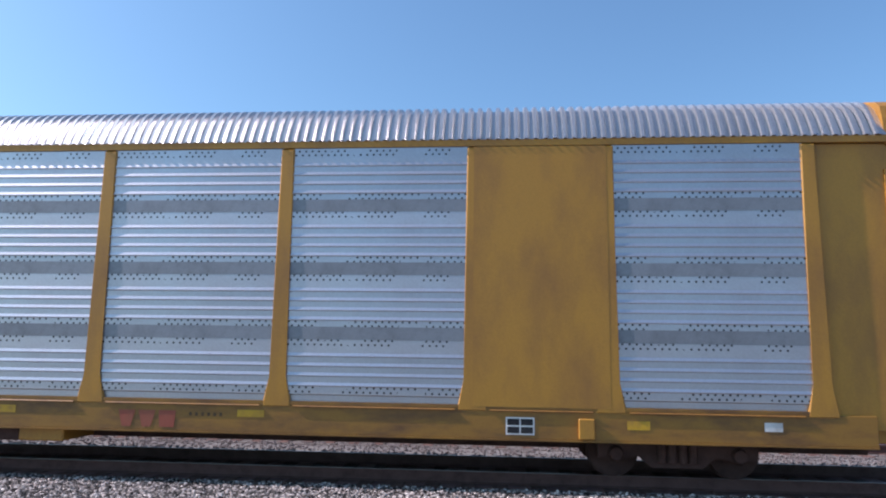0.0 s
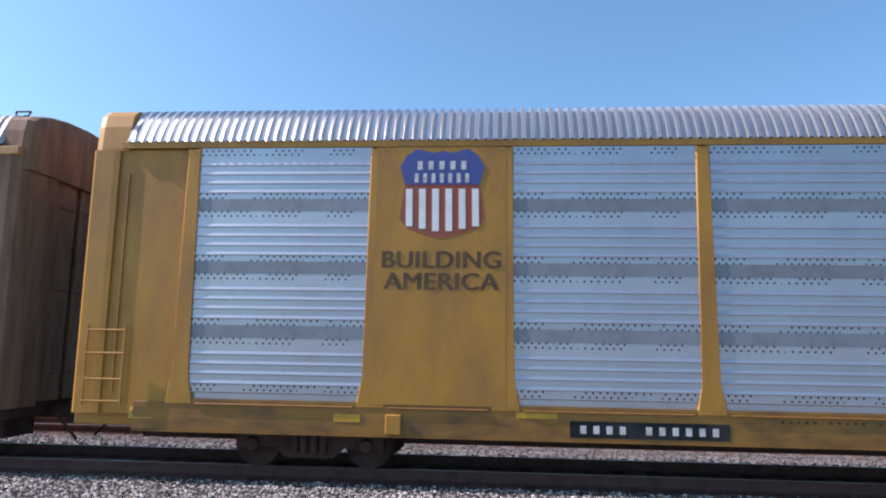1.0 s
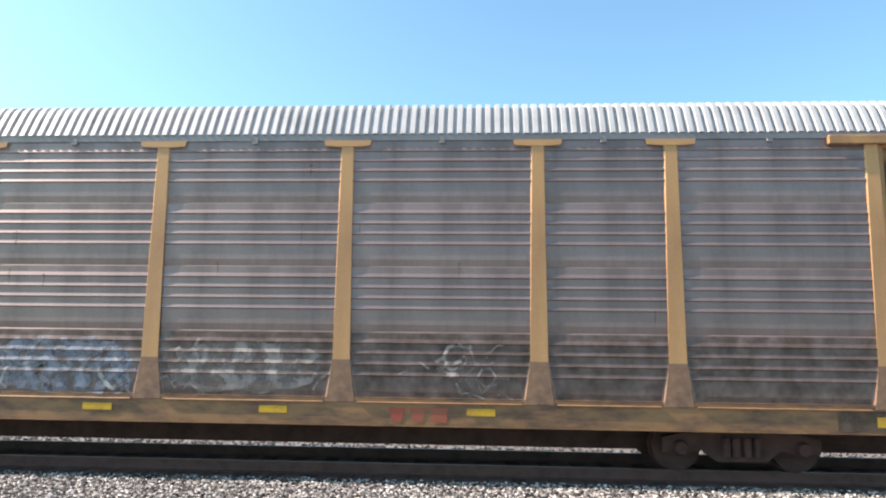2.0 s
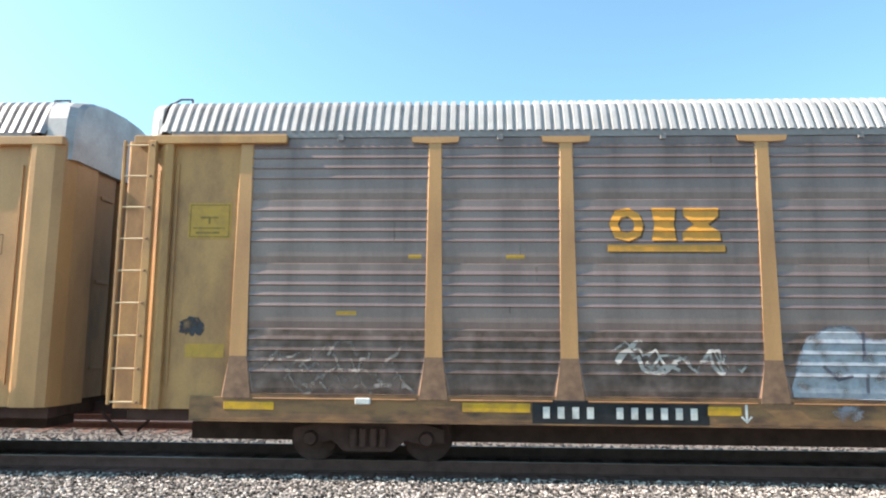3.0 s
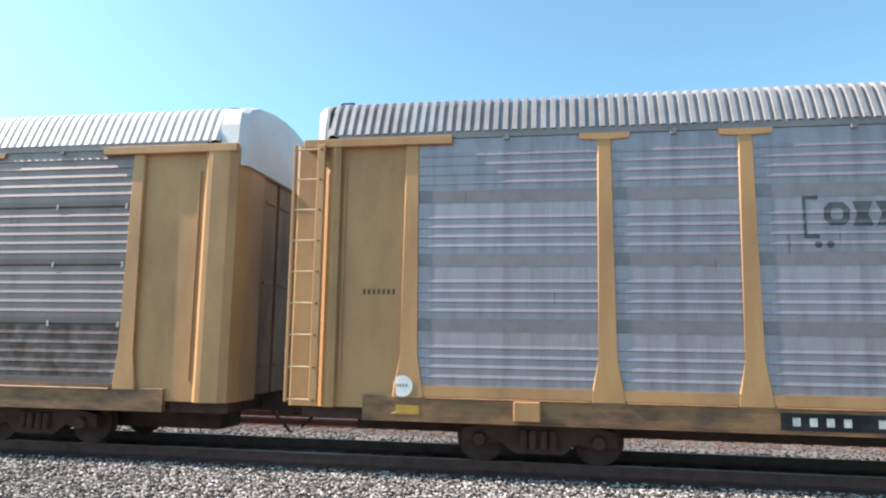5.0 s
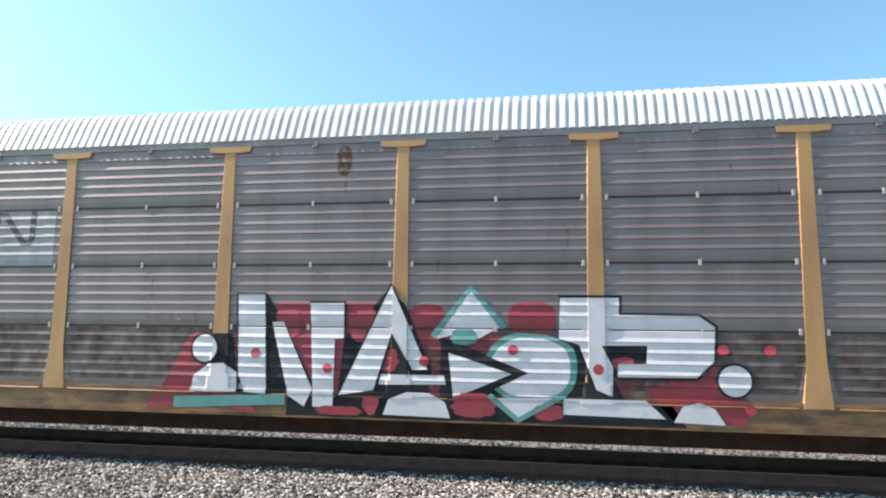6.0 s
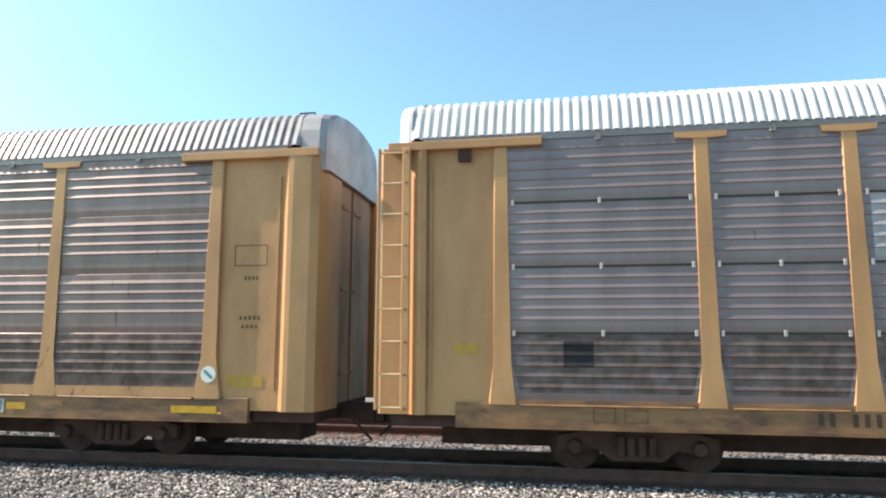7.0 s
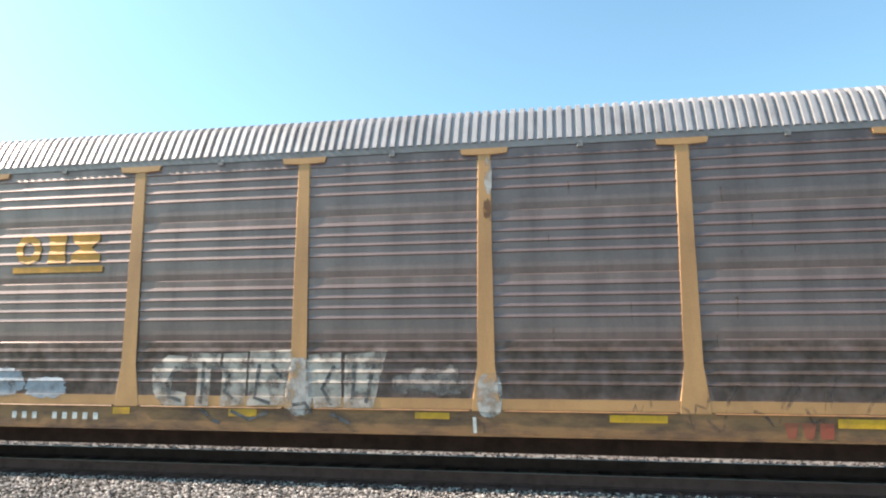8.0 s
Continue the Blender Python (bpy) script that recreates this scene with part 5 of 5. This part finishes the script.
drape(car_d, D, "rust_patch", [blot(0.35, 0.62, 4.30, 4.82, 9)], RUST, 0.006, label="rust-brown stain")
part("vent_box", boxes((-12.56, -12.37, -1.54, -1.46, 4.55, 4.74)), UNDER, car_d, "dark hole under the eave")
drape(car_d, D, "sill_plate", line([(-10.65, 0.75), (-10.36, 0.75), (-10.36, 0.95), (-10.65, 0.95)], 0.02, True) + line([(-10.23, 0.75), (-9.93, 0.75), (-9.93, 0.92), (-10.23, 0.92)], 0.02, True), LETTER, 0.005, label="thin outlined data boxes")
crimson = [[(-2.62, 0.70), (-2.25, 1.25), (-1.98, 1.80), (-1.75, 1.92), (-1.5, 1.7), (-1.85, 1.0), (-2.1, 0.72)], [(-0.56, 2.35), (1.09, 2.35), (0.51, 1.06), (0.12, 1.05)], blot(1.50, 2.14, 1.78, 2.36, 11), blot(3.0, 3.76, 1.84, 2.40, 12),
           [(4.92, 1.17), (5.67, 1.38), (6.26, 0.98), (6.21, 0.72), (5.27, 0.76)]]
dark = [[(-0.69, 2.49), (-0.45, 2.14), (0.11, 1.13), (-0.29, 1.0), (-0.6, 0.95)], [(0.57, 1.81), (0.9, 2.15), (1.25, 2.57), (1.51, 2.32), (1.92, 1.34), (1.83, 0.85), (0.47, 0.77)],
        [(4.27, 1.82), (5.0, 1.83), (4.97, 1.32), (4.25, 1.31)], [(2.05, 1.86), (3.36, 1.37), (3.22, 1.13), (2.17, 0.74), (2.04, 1.02)], [(-1.56, 1.87), (-1.22, 1.87), (-1.11, 1.02), (-1.62, 1.09)],
        [(3.68, 1.85), (4.27, 1.78), (4.62, 1.05), (5.26, 0.73), (3.74, 0.76), (3.3, 0.9)]]
silver = [[(-1.17, 2.49), (-0.7, 2.49), (-0.62, 0.95), (-1.1, 0.98)], [(-0.58, 2.05), (-0.4, 2.06), (0.10, 1.05), (-0.02, 0.80), (-0.28, 0.96)], [(0.03, 2.34), (0.56, 2.34), (0.57, 1.81), (0.43, 1.81), (0.43, 0.81), (0.12, 0.80)],
          [(1.29, 2.62), (1.86, 1.38), (1.63, 1.37), (1.31, 1.9), (1.06, 1.07), (0.51, 0.98)], [(1.16, 1.30), (2.10, 1.30), (2.13, 1.17), (1.12, 1.15)], [(2.48, 2.53), (2.91, 2.0), (2.59, 1.83), (2.35, 1.91), (1.97, 1.83)],
          [(2.84, 1.0), (3.70, 1.02), (3.17, 0.72)], [(2.16, 1.63), (3.08, 1.34), (2.24, 0.98)]]
corner = [
          [(3.77, 2.43), (4.59, 2.43), (4.58, 2.19), (5.65, 2.18), (5.86, 2.03), (5.83, 1.57), (5.6, 1.34), (4.55, 1.33), (4.56, 1.51), (4.94, 1.52), (4.96, 1.77), (4.34, 1.76), (4.49, 1.47), (4.48, 1.06), (4.26, 1.15), (4.03, 1.77), (3.75, 1.85)],
          [(3.81, 1.02), (4.92, 1.02), (5.18, 0.78), (3.8, 0.80)]]
arcs = [disc(-1.67, 1.64, 0.21), [(-1.88, 0.98), (-1.84, 1.22), (-1.6, 1.40), (-1.35, 1.42), (-1.1, 1.26), (-0.98, 0.99)], [(1.20, 0.72), (1.28, 0.94), (1.55, 1.05), (1.9, 1.04), (2.12, 0.92), (2.2, 0.70)],
        disc(6.09, 1.31, 0.21), [(5.28, 0.74), (5.4, 0.95), (5.62, 1.01), (5.82, 0.93), (5.95, 0.72)]]
drape(car_d, D, "graffiti_fill", [[(-2.0, 0.92), (-1.6, 1.75), (0.2, 2.1), (2.0, 1.95), (4.2, 1.8), (5.9, 1.5), (6.3, 1.0), (6.0, 0.9)]], SPRAY_RED, 0.005, label="thin crimson overspray")
drape(car_d, D, "graffiti_fill", [[(-0.30, 0.67), (-0.28, 0.99), (5.25, 0.99), (5.45, 0.67)]], BLACK, 0.006, label="black sprayed shadow on the sill")
for x0, x1, z0, z1 in ((0.10, 0.95, 0.68, 0.84), (0.86, 1.16, 0.74, 1.02), (2.16, 2.92, 0.68, 1.10), (3.35, 3.85, 0.68, 0.96), (-1.20, -0.75, 0.68, 0.80)):
    drape(car_d, D, "graffiti_fill", [blot(x0, x1, z0, z1, x0 + 3, 30, 0.3)], CRIMSON, 0.028, label="crimson sprayed patch on the sill")
for x0, x1, z0, z1 in ((-0.55, -0.10, 1.75, 2.34), (0.62, 1.10, 1.70, 2.32), (1.02, 1.45, 1.30, 1.72), (4.45, 4.80, 1.42, 1.62)):
    drape(car_d, D, "graffiti_fill", [blot(x0, x1, z0, z1, x0 + 9, 30, 0.25)], CRIMSON, 0.013, label="crimson sprayed patch")
drape(car_d, D, "graffiti_line", [blot(2.15, 2.62, 1.72, 2.0, 5, 30, 0.3)], TEAL, 0.031, label="teal sprayed patch")
drape(car_d, D, "graffiti_fill", crimson, CRIMSON, 0.006, label="crimson sprayed background")
drape(car_d, D, "graffiti_fill", dark, BLACK, 0.010, label="black sprayed shadow")
drape(car_d, D, "graffiti_fill", [loop(2.70, 4.02, 0.98, 1.92, 0.46)], TEAL, 0.013, label="teal sprayed outline")
drape(car_d, D, "graffiti_fill", [loop(2.80, 3.92, 1.05, 1.85, 0.40)], SILVERPAINT, 0.016, label="silver sprayed letter")
drape(car_d, D, "graffiti_fill", [[(2.03, 1.86), (3.32, 1.36), (2.16, 0.80)]], BLACK, 0.019, label="black sprayed arrow")
for o in (arcs[0], arcs[3]):
    drape(car_d, D, "graffiti_line", line(o, 0.07, True), BLACK, 0.020, label="black sprayed ring")
for o in silver + corner + arcs:
    drape(car_d, D, "graffiti_fill", [o], SILVERPAINT, 0.023, label="silver sprayed shape")
drape(car_d, D, "graffiti_line", line([(-1.17, 2.49), (-0.7, 2.49), (-0.62, 0.95), (-1.1, 0.98)], 0.04, True) + line([(1.29, 2.64), (1.88, 1.36), (1.62, 1.35), (1.31, 1.88), (1.06, 1.05), (0.49, 0.96)], 0.05, True)
      + line([(3.75, 2.45), (4.61, 2.45), (4.60, 2.21), (5.66, 2.20), (5.88, 2.04), (5.85, 1.56), (5.61, 1.32), (4.55, 1.31)], 0.04) + line([(0.02, 2.36), (0.58, 2.36), (0.59, 1.79)], 0.04), BLACK, 0.027, label="black sprayed outline")
drape(car_d, D, "graffiti_line", [[(-2.13, 0.90), (-0.33, 0.97), (-0.31, 0.82), (-2.13, 0.73)]] + line([(1.93, 1.86), (2.48, 2.58), (2.98, 2.0)], 0.09) + line([(2.76, 1.04), (3.17, 0.70), (3.80, 1.06)], 0.08), TEAL, 0.030, label="teal sprayed edging")
drape(car_d, D, "graffiti_line", [disc(x, z, 0.075, 12) for x, z in ((-0.83, 1.58), (0.33, 1.37), (1.8, 1.5), (3.1, 1.68), (4.29, 1.43), (5.95, 1.72), (6.55, 1.72), (6.27, 0.93), (1.02, 0.78))], DOT, 0.034, label="red sprayed dot")
drape(car_d, D, "graffiti_line", bars(-2.75, -1.7, 2.05, 2.18, 8, (2, 5)), SPRAY_ASH, 0.008, label="small pale scribble")
for a, b in zip(POSTS, POSTS[1:]):
    drape(car_d, D, "dirt_splash", [[(a + 0.25, FOOT + 0.12), (b - 0.25, FOOT + 0.12), (b - 0.13, FOOT + 0.6), (b - 0.13, FOOT + SHEET - 0.02), (a + 0.13, FOOT + SHEET - 0.02), (a + 0.13, FOOT + 0.6)]], SPLASH, 0.003, label="thin brown dirt splashed over the lowest sheet")

# last car: faded silver lettering, data plates
sill_blocks(car_e, E, 5.36, 6.01, 0.67, 0.87, RED)
number_board(car_e, E, -6.45, -4.60, 0.70, 0.92, 9, (3,), back=None)
for a, b in zip(POSTS, POSTS[1:]):
    drape(car_e, E, "dirt_splash", [[(a + 0.25, FOOT + 0.12), (b - 0.25, FOOT + 0.12), (b - 0.13, FOOT + 0.6), (b - 0.13, FOOT + SHEET - 0.02), (a + 0.13, FOOT + SHEET - 0.02), (a + 0.13, FOOT + 0.6)]], SPLASH, 0.003, label="thin brown dirt splashed over the lowest sheet")
for k, o in enumerate(([(-3.86, 1.55), (-3.60, 1.76), (-3.24, 1.74), (-3.24, 1.55), (-3.50, 1.50), (-3.52, 1.22), (-3.26, 1.18), (-3.26, 0.98), (-3.66, 0.98), (-3.84, 1.20)], [(-3.20, 1.80), (-2.70, 1.78), (-2.72, 1.56), (-2.86, 1.55), (-2.88, 0.98), (-3.10, 0.98), (-3.08, 1.56), (-3.22, 1.58)],
                       [(-2.66, 1.78), (-2.26, 1.80), (-2.28, 1.02), (-2.68, 0.98)], [(-2.22, 1.82), (-1.54, 1.84), (-1.50, 1.40), (-1.56, 1.02), (-2.24, 1.0)], [(-1.28, 1.76), (-0.76, 1.80), (-0.74, 1.0), (-1.16, 0.98)], [(-0.70, 1.76), (-0.05, 1.83), (-0.25, 1.0), (-0.70, 0.98)])):
    drape(car_e, E, "graffiti_fill", [o], SPRAY_SILVER, 0.006 + 0.0006 * k, label="faded silver graffiti letter")
for x0, x1, z0, z1, k in ((-1.64, -1.17, 0.84, 1.75, 3), (1.28, 1.66, 0.86, 1.52, 5)):
    drape(car_e, E, "graffiti_fill", [blot(x0, x1, z0, z1, k, 40, 0.1)], SPRAY_LIGHT, 0.008, label="pale sprayed foot of a post")
drape(car_e, E, "graffiti_line", line([(1.25, 0.88), (1.26, 0.66)], 0.05), OFFWHITE, 0.014, label="white paint drip")
patches(car_e, E, [blot(-6.9, -6.1, 1.05, 1.62, 2, 40, 0.3), blot(-6.2, -5.3, 1.04, 1.45, 7, 40, 0.3)], SPRAY_SKY, "faded blue and white graffiti letter")
patches(car_e, E, scrawl(0.05, 1.25, 1.10, 1.70, 5, 24, 0.4), SPRAY_ASH, "faded grey graffiti letter")
for pts in ([(-3.44, 1.58), (-3.60, 1.32), (-3.54, 1.12), (-3.32, 1.06)], [(-2.98, 1.66), (-3.0, 1.02)], [(-2.70, 1.60), (-2.55, 1.45), (-2.62, 1.20), (-2.40, 1.05)], [(-2.06, 1.62), (-2.12, 1.12), (-1.86, 1.04)], [(-1.86, 1.62), (-1.68, 1.40)],
            [(-0.86, 1.60), (-1.05, 1.26), (-0.88, 1.02)], [(-0.55, 1.60), (-0.57, 1.04)], [(-0.25, 1.62), (-0.36, 1.06)], [(-2.5, 0.92), (-2.2, 0.80), (-1.9, 0.90)], [(-3.0, 0.95), (-2.8, 0.78), (-2.66, 0.74)], [(-1.5, 1.02), (-1.3, 1.05), (-1.2, 0.9)], [(-0.9, 0.9), (-0.6, 0.76)]):
    drape(car_e, E, "graffiti_line", line(pts, 0.055), SPRAY_DARK, 0.015, label="thin dark letter edge")
tags = []
for k in range(16):
    x = 3.4 + k * 0.46 + tagger.uniform(0, 0.3)
    bend = [(x, 0.8 + tagger.uniform(0, 0.3))]
    for _ in range(5):
        bend.append((bend[-1][0] + tagger.uniform(0.03, 0.16), min(1.75, max(0.75, bend[-1][1] + tagger.uniform(-0.35, 0.45)))))
    tags += line(bend, 0.045)
drape(car_e, E, "graffiti_line", tags, SPRAY_FAINT, 0.008, label="faded dark sprayed scrawl")
drape(car_e, E, "placard", [rect(12.22, 12.80, 1.15, 1.33)], OLIVE, 0.006, label="dull yellow plate")
drape(car_e, E, "placard", line([(12.26, 3.03), (12.80, 3.03), (12.80, 3.35), (12.26, 3.35)], 0.018, True) + bars(12.42, 12.68, 2.80, 2.86, 4) + bars(12.36, 12.74, 2.18, 2.24, 5) + bars(12.4, 12.7, 2.05, 2.1, 4), LETTER, 0.006, label="thin outlined square and faint bars")
drape(car_e, E, "round_sign", [disc(11.93, 1.34, 0.125, 20)], WHITE, 0.006, label="white round sticker on the post foot")
drape(car_e, E, "round_sign", line([(11.86, 1.40), (12.0, 1.28)], 0.05), TEAL, 0.010)
drape(car_e, E, "sill_plate", [rect(7.83, 8.35, 0.69, 0.91)], OFFWHITE, 0.006, label="pale-edged data plate")
drape(car_e, E, "sill_plate", [rect(7.86, 8.08, 0.72, 0.88), rect(8.1, 8.32, 0.72, 0.79), rect(8.1, 8.32, 0.81, 0.88)], SPRAY_DARK, 0.010)
for x0, x1, z0, z1 in ((11.33, 12.17, 0.75, 0.86), (6.03, 6.61, 0.81, 0.93), (8.40, 8.75, 0.75, 0.86), (0.38, 0.89, 0.85, 0.94), (3.13, 3.90, 0.84, 0.94), (-2.53, -2.07, 0.84, 0.95), (6.75, 7.0, 0.8, 0.9), (-4.5, -4.2, 0.85, 0.95)):
    drape(car_e, E, "reflector", [rect(x0, x1, z0, z1)], PLACARD, 0.012, label="yellow reflective strip")

# rust runs and worn spots on the side sheets
wear = random.Random(31)
for car, st, count, low, high, x0, x1 in ((car_c, C, 46, 2.2, 4.7, 1.6, 11.7), (car_c, C, 12, 2.4, 4.6, -11.6, 1.2), (car_e, E, 26, 1.9, 4.5, 1.6, 11.7), (car_b, B, 18, 2.0, 4.6, -11.5, 11.5), (car_d, D, 14, 2.6, 4.7, -11.5, 11.5)):
    for k in range(count):
        x, z, w = wear.uniform(x0, x1), wear.uniform(low, high), wear.uniform(0.008, 0.024)
        if min(abs(x - p) for p in POSTS) < 0.2:
            continue
        drape(car, st, "rust_run", [[(x - w, z), (x + w, z), (x + w * 0.7, z - wear.uniform(0.08, 0.34)), (x - w * 0.3, z - wear.uniform(0.08, 0.34))]], RUST_THIN, 0.004, label="thin brown rust run")
for x0, x1, z in ((-8.02, -7.75, 3.03), (-9.45, -9.26, 3.03), (-10.5, -10.2, 2.2)):
    drape(car_b, B, "sill_mark", [rect(x0, x1, z - 0.03, z + 0.03)], OLIVE, 0.005, label="faded yellow dash on the sheet")
drape(car_e, E, "rust_patch", [blot(1.38, 1.54, 3.72, 4.10, 71, 30, 0.4)], RUST, 0.006, label="rust-brown stain on the post")
drape(car_e, E, "worn_patch", [blot(1.42, 1.55, 4.10, 4.72, 72, 30, 0.2)], SPRAY_LIGHT, 0.006, label="pale worn paint on the post")

ballast("ballast", -13.5, 11.0, 7.6, 10.4, 86000, 0.024, 0.068, 11)
ballast("ballast_far", -16, 16, 13.1, 15.2, 9000, 0.04, 0.075, 12, STONE_FAR)


def motions():
    """The train runs past at a steady pace; its wheels roll."""
    pitch, start, speed = 28.4, -7.552, 14.816
    for i, (car, style) in enumerate(CARS):
        walk(car, [(t, pose(start + speed * t - i * pitch, TRACK_Y, 0)) for t in (0.0, 2.0, 4.0, 6.0, 8.0)])
    for k, (w, dx) in enumerate(WHEELS):
        walk(w, [(n / FPS, pose(dx, 0, WHEEL_R, 0, (k * 47) % 360 + math.degrees(speed * n / FPS / WHEEL_R), 0)) for n in range(8 * FPS + 1)])


motions()
